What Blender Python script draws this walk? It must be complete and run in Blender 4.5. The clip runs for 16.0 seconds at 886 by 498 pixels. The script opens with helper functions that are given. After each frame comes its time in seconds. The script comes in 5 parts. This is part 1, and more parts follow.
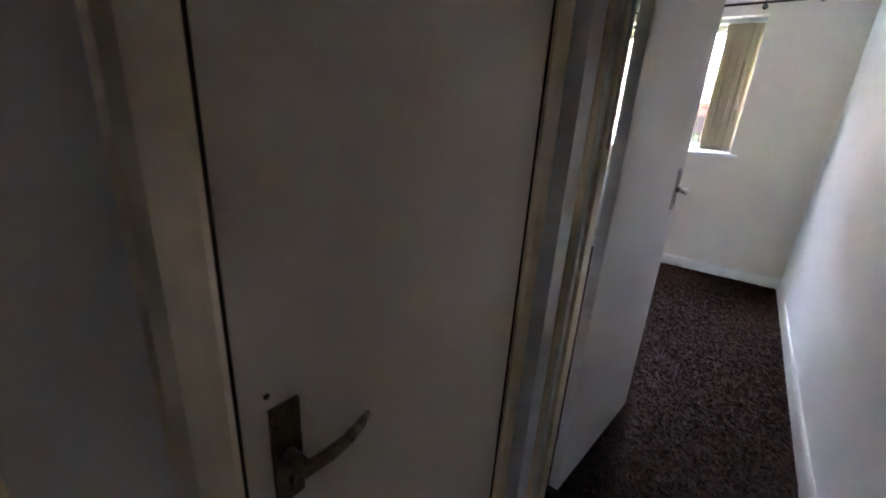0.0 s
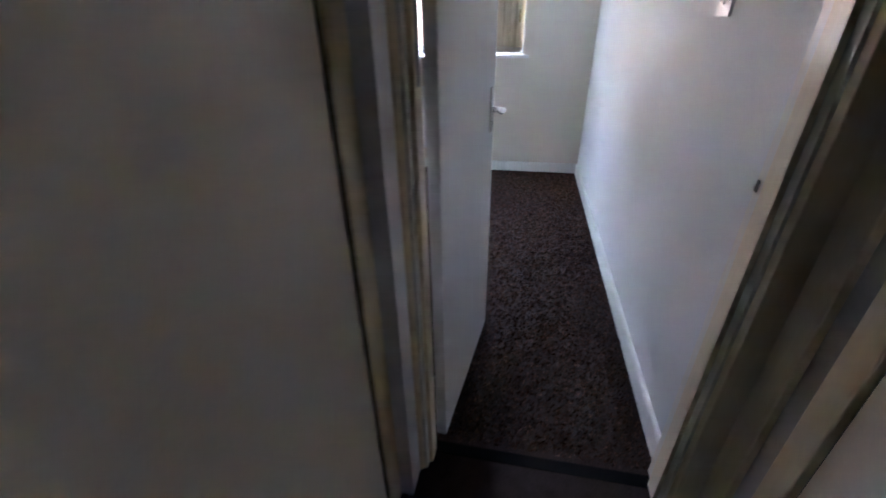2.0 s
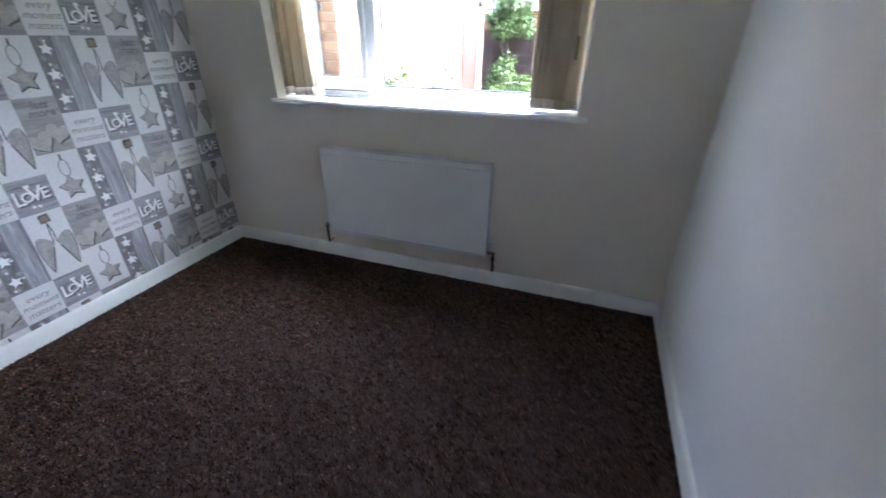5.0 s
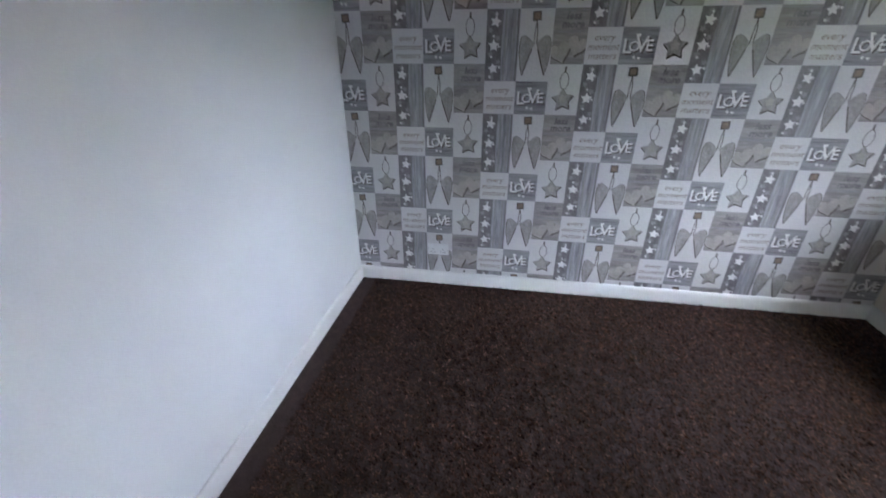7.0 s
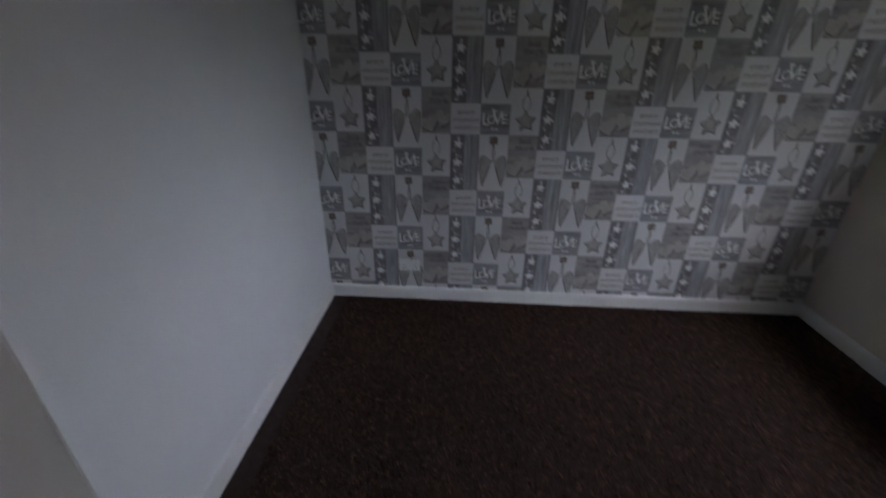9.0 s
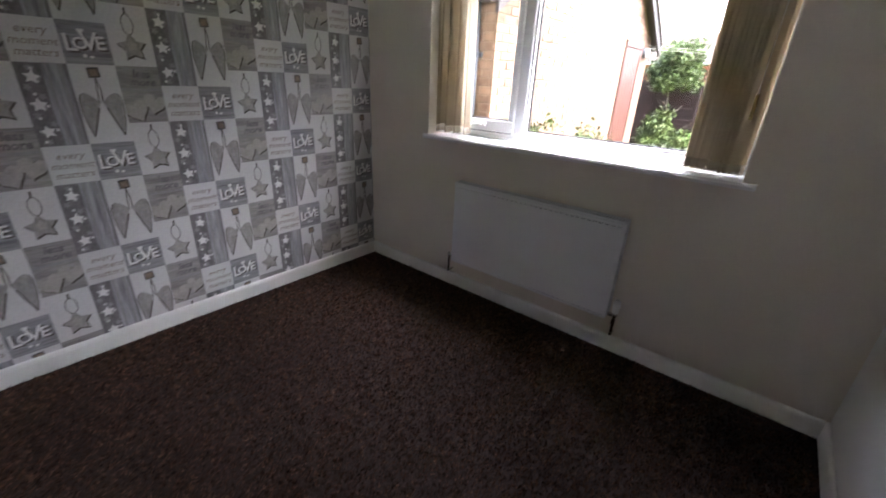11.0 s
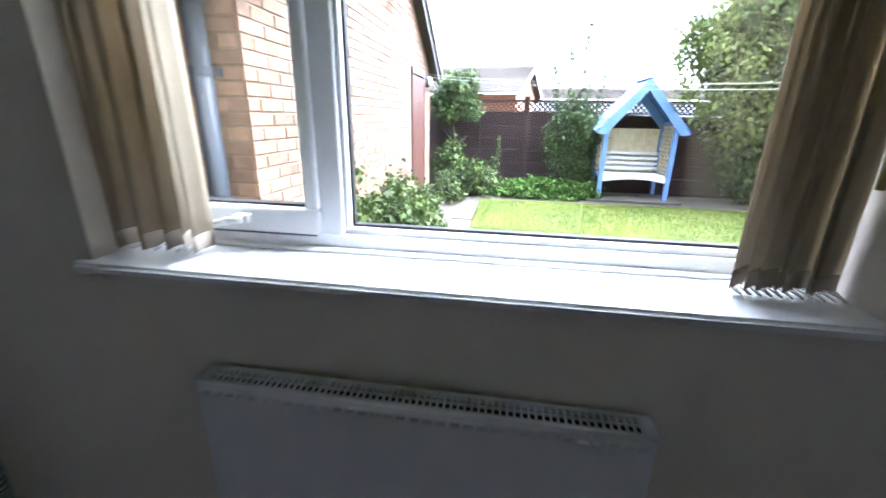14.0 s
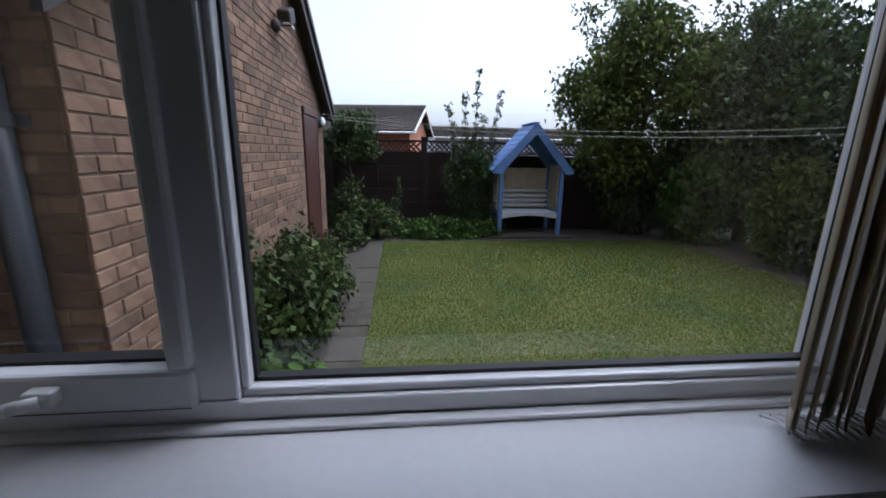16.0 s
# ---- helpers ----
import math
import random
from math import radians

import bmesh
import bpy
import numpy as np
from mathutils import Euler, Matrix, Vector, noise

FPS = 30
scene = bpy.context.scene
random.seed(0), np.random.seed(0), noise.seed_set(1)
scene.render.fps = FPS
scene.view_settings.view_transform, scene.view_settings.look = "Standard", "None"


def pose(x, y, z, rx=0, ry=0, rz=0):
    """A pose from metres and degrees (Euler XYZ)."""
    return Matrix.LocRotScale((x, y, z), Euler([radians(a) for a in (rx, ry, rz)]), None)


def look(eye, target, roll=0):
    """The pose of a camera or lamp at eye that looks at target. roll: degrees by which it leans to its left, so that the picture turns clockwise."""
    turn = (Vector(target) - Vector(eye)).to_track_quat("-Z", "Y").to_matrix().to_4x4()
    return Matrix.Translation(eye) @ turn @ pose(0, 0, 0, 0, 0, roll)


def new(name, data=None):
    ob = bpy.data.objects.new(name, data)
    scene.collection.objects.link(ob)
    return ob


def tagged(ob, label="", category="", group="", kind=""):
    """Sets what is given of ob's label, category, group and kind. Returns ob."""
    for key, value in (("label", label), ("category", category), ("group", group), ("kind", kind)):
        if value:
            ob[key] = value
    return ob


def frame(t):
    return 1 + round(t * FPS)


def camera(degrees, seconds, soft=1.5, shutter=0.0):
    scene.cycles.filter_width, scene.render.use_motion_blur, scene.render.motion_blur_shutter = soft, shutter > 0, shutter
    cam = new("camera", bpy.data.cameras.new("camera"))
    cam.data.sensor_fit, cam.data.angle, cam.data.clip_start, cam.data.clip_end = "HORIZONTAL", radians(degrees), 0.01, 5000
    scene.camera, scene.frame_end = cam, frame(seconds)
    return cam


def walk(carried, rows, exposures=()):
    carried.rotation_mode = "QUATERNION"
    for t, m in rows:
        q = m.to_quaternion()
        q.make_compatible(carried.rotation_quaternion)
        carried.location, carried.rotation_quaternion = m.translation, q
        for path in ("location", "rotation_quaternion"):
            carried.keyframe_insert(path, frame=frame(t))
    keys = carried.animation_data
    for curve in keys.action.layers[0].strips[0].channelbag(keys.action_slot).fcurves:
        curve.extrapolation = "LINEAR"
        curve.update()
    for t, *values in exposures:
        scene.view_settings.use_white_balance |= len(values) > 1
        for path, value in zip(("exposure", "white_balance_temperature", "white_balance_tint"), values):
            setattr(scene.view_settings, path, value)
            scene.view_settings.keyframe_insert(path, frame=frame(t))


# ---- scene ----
cam = camera(95.8, 16.0, shutter=0.5)
PATH = [
    (0, (-0.463, -1.047, 1.286), (-1.579, 0.485, 0.646), 3.6),
    (0.5, (-0.443, -1.073, 1.346), (-1.659, 0.414, 0.789), 1.9),
    (1, (-0.455, -1.018, 1.355), (-1.582, 0.485, 0.668), 1.2),
    (1.5, (-0.56, -0.965, 1.365), (-1.318, 0.675, 0.512), 1.7),
    (2, (-0.535, -0.818, 1.332), (-0.895, 0.893, 0.365), -1.2),
    (2.5, (-0.453, -0.512, 1.409), (-0.688, 1.247, 0.486), 1.5),
    (3, (-0.431, -0.216, 1.413), (-0.602, 1.559, 0.508), 0.0),
    (3.2, (-0.432, -0.062, 1.406), (-0.561, 1.708, 0.484), 0.7),
    (4.2, (-0.4, 0.64, 1.44), (-0.82, 2.36, 0.5), 0.4),
    (5.3, (-0.567, 1.248, 1.465), (-1.412, 2.805, 0.537), 0.1),
    (5.5, (-0.551, 1.298, 1.434), (-1.719, 2.66, 0.55), 0.9),
    (6, (-0.635, 1.294, 1.485), (-2.309, 1.95, 0.609), 4.5),
    (6.5, (-0.633, 1.214, 1.481), (-2.424, 1.263, 0.593), 2.6),
    (7, (-0.624, 1.023, 1.546), (-2.385, 0.735, 0.643), -0.1),
    (7.5, (-0.607, 1.007, 1.594), (-2.447, 0.653, 0.895), 0.8),
    (8, (-0.574, 1.013, 1.666), (-2.477, 0.628, 1.186), 0.8),
    (8.5, (-0.573, 0.982, 1.692), (-2.486, 0.687, 1.189), 1.8),
    (9, (-0.599, 0.966, 1.624), (-2.396, 0.862, 0.752), 0.7),
    (9.5, (-0.575, 1.003, 1.552), (-2.287, 1.339, 0.573), 1.0),
    (10, (-0.523, 1.061, 1.498), (-2.036, 1.917, 0.509), 1.1),
    (10.2, (-0.521, 1.043, 1.462), (-1.894, 2.099, 0.462), 1.2),
    (12.3, (-0.748, 1.519, 1.529), (-1.772, 3.148, 0.981), 3.1),
    (12.5, (-0.821, 1.609, 1.536), (-1.803, 3.259, 0.979), 1.8),
    (12.7, (-0.937, 1.714, 1.526), (-1.783, 3.445, 0.98), 2.0),
    (13, (-1.082, 1.85, 1.511), (-1.721, 3.654, 0.931), 1.5),
    (13.5, (-1.269, 2.136, 1.495), (-1.709, 3.995, 0.904), 1.0),
    (14, (-1.395, 2.484, 1.483), (-1.69, 4.361, 0.857), 1.0),
    (14.5, (-1.519, 2.711, 1.506), (-1.503, 4.607, 0.872), 0.8),
    (15, (-1.571, 2.8, 1.577), (-1.429, 4.736, 1.096), 0.1),
    (15.5, (-1.586, 2.851, 1.627), (-1.425, 4.803, 1.223), 1.3),
    (16, (-1.563, 2.874, 1.597), (-1.356, 4.808, 1.13), 1.1),
]

EXPOSURES = [
    (0, 7.1, 5550, 21), (0.5, 7.45, 5600, 22), (1, 7.3, 5500, 22), (1.5, 7.25, 5300, 22), (2, 7.2, 5150, 21), (2.5, 7.2, 5000, 20), (3, 7.0, 5100, 20),
    (5.5, 5.85, 5350, 18), (6, 6.0, 5350, 18), (6.5, 5.8, 5450, 19), (7, 6.0, 5600, 18), (7.5, 5.68, 5800, 20), (8, 5.3, 6000, 22), (8.5, 4.7, 6000, 22), (9, 4.45, 5800, 21), (10, 4.65, 6300, 24),
    (12.5, 5.78, 5950, 23), (13, 5.45, 5850, 22), (13.5, 5.15, 5650, 18), (14, 4.7, 5450, 15), (14.5, 4.5, 5300, 15),
    (15, 3.3, 5300, 15), (15.5, 2.05, 5450, 17), (16, 1.22, 5500, 20)]
walk(cam, [(t, look(eye, target, roll)) for t, eye, target, roll in PATH], EXPOSURES)

# ---- world and sun: a white, overcast sky ----
world = bpy.data.worlds.new("sky")
scene.world = world
world.use_nodes = True
wn = world.node_tree.nodes
wl = world.node_tree.links
sky = wn.new("ShaderNodeTexSky")
sky.sky_type, sky.sun_disc = "NISHITA", False
sky.sun_elevation, sky.sun_rotation = radians(64), radians(80)
sky.dust_density, sky.air_density = 4.0, 1.0
pale = wn.new("ShaderNodeHueSaturation")
pale.inputs["Saturation"].default_value = 0.22
wl.new(sky.outputs[0], pale.inputs["Color"])
wl.new(pale.outputs[0], wn["Background"].inputs["Color"])
wn["Background"].inputs["Strength"].default_value = 0.15
sun = new("sun", bpy.data.lights.new("sun", "SUN"))
sun.data.energy, sun.data.angle, sun.data.color = 0.45, radians(20), (1.0, 0.97, 0.93)
sun.matrix_world = look((5.3, 0.93, 11), (0, 0, 0))

# ---- materials ----


def material(name, colour, rough=0.6, metal=0.0, second=None, scale=6.0, fine=80.0, bump=0.0, mix=0.5, stretch=(1, 1, 1), spread=0.0, island=False, detail=6.0, bump_scale=None, spec=0.5, coat=0.0, translucent=0.0):
    """A surface with a broad and a fine variation between two colours, a fine relief and, for pieces, a tone of its own for each."""
    m = bpy.data.materials.new(name)
    m.use_nodes = True
    n, l = m.node_tree.nodes, m.node_tree.links
    b = n["Principled BSDF"]
    b.inputs["Roughness"].default_value = rough
    b.inputs["Metallic"].default_value = metal
    b.inputs["Specular IOR Level"].default_value = spec
    b.inputs["Coat Weight"].default_value = coat
    second = second or tuple(c * 0.8 for c in colour)
    co = n.new("ShaderNodeTexCoord")
    mp = n.new("ShaderNodeMapping")
    mp.inputs["Scale"].default_value = stretch
    l.new(co.outputs["Object"], mp.inputs[0])
    broad = n.new("ShaderNodeTexNoise")
    broad.inputs["Scale"].default_value, broad.inputs["Detail"].default_value = scale, 4.0
    grain = n.new("ShaderNodeTexNoise")
    grain.inputs["Scale"].default_value, grain.inputs["Detail"].default_value = fine, detail
    for t in (broad, grain):
        l.new(mp.outputs[0], t.inputs[0])
    both = n.new("ShaderNodeMix")
    both.data_type = "FLOAT"
    both.inputs[0].default_value = mix
    l.new(broad.outputs[0], both.inputs[2])
    l.new(grain.outputs[0], both.inputs[3])
    ramp = n.new("ShaderNodeMapRange")
    ramp.inputs[1].default_value, ramp.inputs[2].default_value = 0.36, 0.64
    l.new(both.outputs[0], ramp.inputs[0])
    paint = n.new("ShaderNodeMix")
    paint.data_type = "RGBA"
    paint.inputs[6].default_value, paint.inputs[7].default_value = (*second, 1), (*colour, 1)
    l.new(ramp.outputs[0], paint.inputs[0])
    last = paint.outputs[2]
    if spread:
        if island:
            info = n.new("ShaderNodeNewGeometry").outputs["Random Per Island"]
        else:
            info = n.new("ShaderNodeObjectInfo").outputs["Random"]
        tone = n.new("ShaderNodeMapRange")
        tone.inputs[3].default_value, tone.inputs[4].default_value = 1 - spread, 1 + spread
        l.new(info, tone.inputs[0])
        hsv = n.new("ShaderNodeHueSaturation")
        l.new(last, hsv.inputs["Color"])
        l.new(tone.outputs[0], hsv.inputs["Value"])
        last = hsv.outputs[0]
    l.new(last, b.inputs["Base Color"])
    if bump:
        relief = n.new("ShaderNodeBump")
        relief.inputs["Strength"].default_value, relief.inputs["Distance"].default_value = bump, 0.004
        source = grain
        if bump_scale:
            source = n.new("ShaderNodeTexNoise")
            source.inputs["Scale"].default_value, source.inputs["Detail"].default_value = bump_scale, 5.0
            l.new(mp.outputs[0], source.inputs[0])
        l.new(source.outputs[0], relief.inputs["Height"])
        l.new(relief.outputs[0], b.inputs["Normal"])
    if translucent:
        tr = n.new("ShaderNodeBsdfTranslucent")
        l.new(last, tr.inputs[0])
        mx = n.new("ShaderNodeMixShader")
        mx.inputs[0].default_value = translucent
        l.new(b.outputs[0], mx.inputs[1])
        l.new(tr.outputs[0], mx.inputs[2])
        l.new(mx.outputs[0], n["Material Output"].inputs[0])
    return m


def glass_material(name):
    m = bpy.data.materials.new(name)
    m.use_nodes = True
    n, l = m.node_tree.nodes, m.node_tree.links
    clear, gloss, mx, fr = n.new("ShaderNodeBsdfTransparent"), n.new("ShaderNodeBsdfGlossy"), n.new("ShaderNodeMixShader"), n.new("ShaderNodeLayerWeight")
    steep, amount = n.new("ShaderNodeMath"), n.new("ShaderNodeMapRange")
    steep.operation = "POWER"
    steep.inputs[1].default_value = 4.0
    amount.inputs[3].default_value, amount.inputs[4].default_value = 0.055, 0.6
    fr.inputs["Blend"].default_value = 0.5
    clear.inputs[0].default_value = (0.95, 0.97, 0.96, 1)
    gloss.inputs["Roughness"].default_value = 0.01
    l.new(fr.outputs["Facing"], steep.inputs[0])
    l.new(steep.outputs[0], amount.inputs[0])
    l.new(amount.outputs[0], mx.inputs[0])
    l.new(clear.outputs[0], mx.inputs[1])
    l.new(gloss.outputs[0], mx.inputs[2])
    l.new(mx.outputs[0], n["Material Output"].inputs[0])
    return m


WHITE_WALL = material("white_wall_paint", (0.79, 0.79, 0.785), 0.62, second=(0.73, 0.73, 0.725), scale=1.6, fine=160, bump=0.14, bump_scale=110)
MAGNOLIA = material("magnolia_wall_paint", (0.765, 0.71, 0.625), 0.68, second=(0.715, 0.66, 0.575), scale=1.6, fine=160, bump=0.12, bump_scale=110)
CREAM_WALL = material("cream_wall_paint", (0.72, 0.68, 0.62), 0.75, second=(0.68, 0.64, 0.58), scale=2, fine=220, bump=0.06)
GLOSS = material("white_gloss_paint", (0.8, 0.8, 0.78), 0.28, second=(0.75, 0.75, 0.72), scale=5, fine=60, bump=0.03)
CREAM_GLOSS = material("aged_cream_gloss", (0.83, 0.725, 0.53), 0.3, second=(0.76, 0.655, 0.465), scale=5, fine=60, bump=0.04, stretch=(1, 1, 0.2))
LINING_PAINT = material("aged_white_gloss", (0.8, 0.765, 0.68), 0.28, second=(0.74, 0.7, 0.61), scale=5, fine=60, bump=0.05, stretch=(1, 1, 0.2))
DOOR_PAINT = material("cream_door_paint", (0.81, 0.73, 0.595), 0.38, second=(0.765, 0.685, 0.55), scale=3, fine=140, bump=0.04)
WHITE_DOOR = material("white_door_paint", (0.74, 0.74, 0.73), 0.4, second=(0.7, 0.7, 0.69), scale=3, fine=140, bump=0.04)
CEILING = material("ceiling_paint", (0.78, 0.78, 0.76), 0.85, second=(0.74, 0.74, 0.72), scale=4, fine=150, bump=0.1)
CARPET = material("brown_carpet", (0.085, 0.054, 0.045), 0.95, second=(0.022, 0.015, 0.013), scale=22, fine=260, bump=0.9, mix=0.72, bump_scale=240, spec=0.15)
TUFT = material("carpet_tuft", (0.155, 0.085, 0.06), 0.95, second=(0.018, 0.009, 0.007), scale=30, fine=150, spread=0.8, island=True, spec=0.1)
HALL_CARPET = material("charcoal_carpet", (0.022, 0.02, 0.02), 1.0, second=(0.009, 0.009, 0.009), scale=30, fine=260, bump=0.8, spec=0.0)
LAMINATE = material("grey_laminate", (0.3, 0.26, 0.22), 0.4, second=(0.2, 0.17, 0.15), scale=3, fine=40, stretch=(1, 8, 1), spread=0.2)
UPVC = material("white_upvc", (0.82, 0.83, 0.84), 0.25, second=(0.79, 0.8, 0.81), scale=3, fine=90)
SILL = material("white_sill", (0.82, 0.82, 0.82), 0.3, second=(0.77, 0.77, 0.77), scale=4, fine=50, bump=0.03)
GASKET = material("black_gasket", (0.012, 0.012, 0.012), 0.6)
RADIATOR = material("radiator_enamel", (0.78, 0.8, 0.82), 0.3, second=(0.75, 0.77, 0.79), scale=5, fine=90)
DARK = material("dark_inside", (0.03, 0.03, 0.03), 0.8)
STRIP = material("black_rubber_strip", (0.012, 0.012, 0.012), 0.95, spec=0.05)
# Shade inside the cupboard door's gaps, put into a dark brown colour.
GAP_SHADE = material("brown_gap_shade", (0.045, 0.03, 0.02), 0.9, second=(0.02, 0.014, 0.01), scale=9, fine=70, spec=0.1)
# Near black, so the fins carry the shade deep inside the radiator.
SHADED_FIN_STEEL = material("shade_dark_fin_steel", (0.035, 0.035, 0.037), 0.8, second=(0.02, 0.02, 0.021), scale=9, fine=80)
CHROME = material("worn_chrome", (0.6, 0.58, 0.55), 0.25, 1.0, second=(0.45, 0.43, 0.4), scale=30, fine=200)
BRASS = material("tarnished_brass", (0.3, 0.22, 0.12), 0.35, 1.0, second=(0.12, 0.09, 0.06), scale=25, fine=160, bump=0.1)
PEWTER = material("dark_metal", (0.05, 0.045, 0.04), 0.4, 1.0, second=(0.09, 0.08, 0.07), scale=25, fine=160)
PLASTIC = material("white_plastic", (0.8, 0.8, 0.79), 0.3, second=(0.77, 0.77, 0.75), scale=10, fine=100)
BLIND = material("cream_blind_fabric", (0.68, 0.585, 0.42), 0.8, second=(0.58, 0.49, 0.345), scale=14, fine=420, bump=0.2, stretch=(1, 1, 0.4), translucent=0.3)
BLIND_HEM = material("blind_hem_fabric", (0.46, 0.4, 0.31), 0.8, second=(0.4, 0.34, 0.26), scale=14, fine=420, bump=0.2, translucent=0.02)
GLASS = glass_material("window_glass")
FOAM = material("foam_strip", (0.5, 0.49, 0.46), 0.8, second=(0.36, 0.35, 0.33), scale=30, fine=100, bump=0.3)

# ---- helpers for meshes ----
BASE = {}


def part(name, bm, mat, parent=None, label="", smooth=False):
    """Links a bmesh in world places as one mesh object, under a thing or a part where one is given."""
    me = bpy.data.meshes.new(name)
    bm.to_mesh(me)
    bm.free()
    for one in (mat if isinstance(mat, (list, tuple)) else [mat]):
        me.materials.append(one)
    if smooth:
        me.polygons.foreach_set("use_smooth", [True] * len(me.polygons))
    ob = new(name, me)
    if parent:
        ob.parent = parent
        ob.matrix_parent_inverse = Matrix.Translation(-Vector(BASE.get(parent.name, (0, 0, 0))))
    if label:
        ob["label"] = label
    return ob


def thing(name, base, label, category, group="", kind=""):
    ob = new(name)
    ob.location = base
    ob.empty_display_size = 0.1
    BASE[ob.name] = tuple(base)
    return tagged(ob, label, category, group, kind)


def box(bm, x0, y0, z0, x1, y1, z1, bevel=0.0, turn=None):
    x0, x1 = min(x0, x1), max(x0, x1)
    y0, y1 = min(y0, y1), max(y0, y1)
    z0, z1 = min(z0, z1), max(z0, z1)
    m = Matrix.Translation(((x0 + x1) / 2, (y0 + y1) / 2, (z0 + z1) / 2))
    if turn:
        m = m @ turn
    got = bmesh.ops.create_cube(bm, size=1, matrix=m @ Matrix.Diagonal((x1 - x0, y1 - y0, z1 - z0, 1)))
    if bevel:
        edges = list({e for v in got["verts"] for e in v.link_edges})
        bmesh.ops.bevel(bm, geom=edges, offset=bevel, segments=2, affect="EDGES", profile=0.5)
    return bm


def new_box(*a, **k):
    return box(bmesh.new(), *a, **k)


def rod(bm, a, b, r0, r1=None, sides=12):
    a, b = Vector(a), Vector(b)
    way = b - a
    m = Matrix.Translation((a + b) / 2) @ way.to_track_quat("Z", "Y").to_matrix().to_4x4()
    bmesh.ops.create_cone(bm, cap_ends=True, segments=sides, radius1=r0, radius2=r0 if r1 is None else r1, depth=way.length, matrix=m)
    return bm


def ball(bm, c, r, squash=(1, 1, 1)):
    bmesh.ops.create_uvsphere(bm, u_segments=14, v_segments=8, radius=r, matrix=Matrix.Translation(c) @ Matrix.Diagonal((*squash, 1)))
    return bm


def sweep(bm, profile, places):
    """A closed profile, given as one list of points for each of the places, joined into a tube with ends."""
    rings = [[bm.verts.new(p) for p in place(profile)] for place in places]
    for r0, r1 in zip(rings, rings[1:]):
        for i in range(len(r0)):
            j = (i + 1) % len(r0)
            bm.faces.new((r0[i], r0[j], r1[j], r1[i]))
    bm.faces.new(rings[0][::-1])
    bm.faces.new(rings[-1])
    bmesh.ops.recalc_face_normals(bm, faces=bm.faces)
    return bm


def along(axis, fixed, sign, profile, a, b, z=0.0):
    """A moulding whose profile (out, up) runs along x or y on a wall at the place fixed; sign: the way out of the wall."""
    def at(v):
        if axis == "x":
            return lambda p: [(v, fixed + sign * o, z + u) for o, u in p]
        return lambda p: [(fixed + sign * o, v, z + u) for o, u in p]
    return sweep(bmesh.new(), profile, [at(a), at(b)])


# ---- the room's shell: x from -3.10 to 0, y from 0 to 3.34 ----
W, L, H = -3.10, 3.34, 2.36
SOUTH = 0.12          # the doorway's wall stands proud of the rest of the south wall
WIN = (-2.49, -0.617, 1.10, 2.185)


def structure(name, bm, mat, label, category):
    return tagged(part(name, bm, mat), label, category, kind="structure")


structure("floor", new_box(W - 0.1, -0.1, -0.06, 0.05, L + 0.05, 0.0), CARPET, "dark brown flecked carpet of the small bedroom", "carpet")
structure("hall_floor", new_box(-0.95, -3.0, -0.07, 0.2, -0.1, -0.008), HALL_CARPET, "dark charcoal carpet of the hall outside the bedroom", "carpet")
structure("ceiling", new_box(-3.6, -3.2, H, 0.4, L + 0.3, H + 0.12), CEILING, "plain white painted ceiling", "ceiling")
structure("wall_west", new_box(W - 0.15, -0.15, -0.06, W, L + 0.36, H), WHITE_WALL, "wall behind the grey patterned wallpaper", "wall")
structure("wall_east", new_box(0.0, 0.0, -0.06, 0.15, L + 0.36, H), WHITE_WALL, "white painted bedroom side wall", "wall")
b = bmesh.new()
box(b, W, -0.1, -0.06, -1.115, 0.0, H)
box(b, -1.115, -0.1, -0.06, -0.80, SOUTH, H)
box(b, -0.80, -0.0, 2.04, 0.0, SOUTH, H)
structure("wall_south", b, WHITE_WALL, "white painted wall beside the doorway", "wall")
b = bmesh.new()
box(b, W, L, -0.06, 0.15, L + 0.33, WIN[2] - 0.03)
box(b, W, L, WIN[3], 0.15, L + 0.33, H)
box(b, W, L, WIN[2] - 0.03, WIN[0], L + 0.33, WIN[3])
box(b, WIN[1], L, WIN[2] - 0.03, 0.15, L + 0.33, WIN[3])
structure("wall_north", b, MAGNOLIA, "magnolia painted window wall with deep reveals", "wall")

# skirting boards, rounded along the top
SKIRT = [(0, 0), (0.016, 0), (0.016, 0.078), (0.013, 0.092), (0.007, 0.1), (0, 0.1)]
structure("baseboard", along("y", W, 1, SKIRT, 0.0, L), GLOSS, "white gloss skirting board below the wallpaper", "skirting board")
structure("baseboard", along("x", L, -1, SKIRT, W + 0.016, -0.016), GLOSS, "white gloss skirting board below the window", "skirting board")
structure("baseboard", along("y", 0.0, -1, SKIRT, SOUTH + 0.02, L), GLOSS, "white gloss skirting board of the side wall", "skirting board")
structure("baseboard", along("x", 0.0, 1, SKIRT, W + 0.016, -1.115), GLOSS, "white gloss skirting board of the back wall", "skirting board")
structure("baseboard", along("x", SOUTH, 1, SKIRT, -1.115, -0.83), GLOSS, "short white skirting board beside the door frame", "skirting board")
# coving
COVE = [(0, 0), (0.004, 0.0)] + [(0.085 - 0.08 * math.cos(a), 0.08 * math.sin(a)) for a in (0.1, 0.4, 0.7, 1.0, 1.3, 1.5)] + [(0.085, 0.0795), (0, 0.0795)]
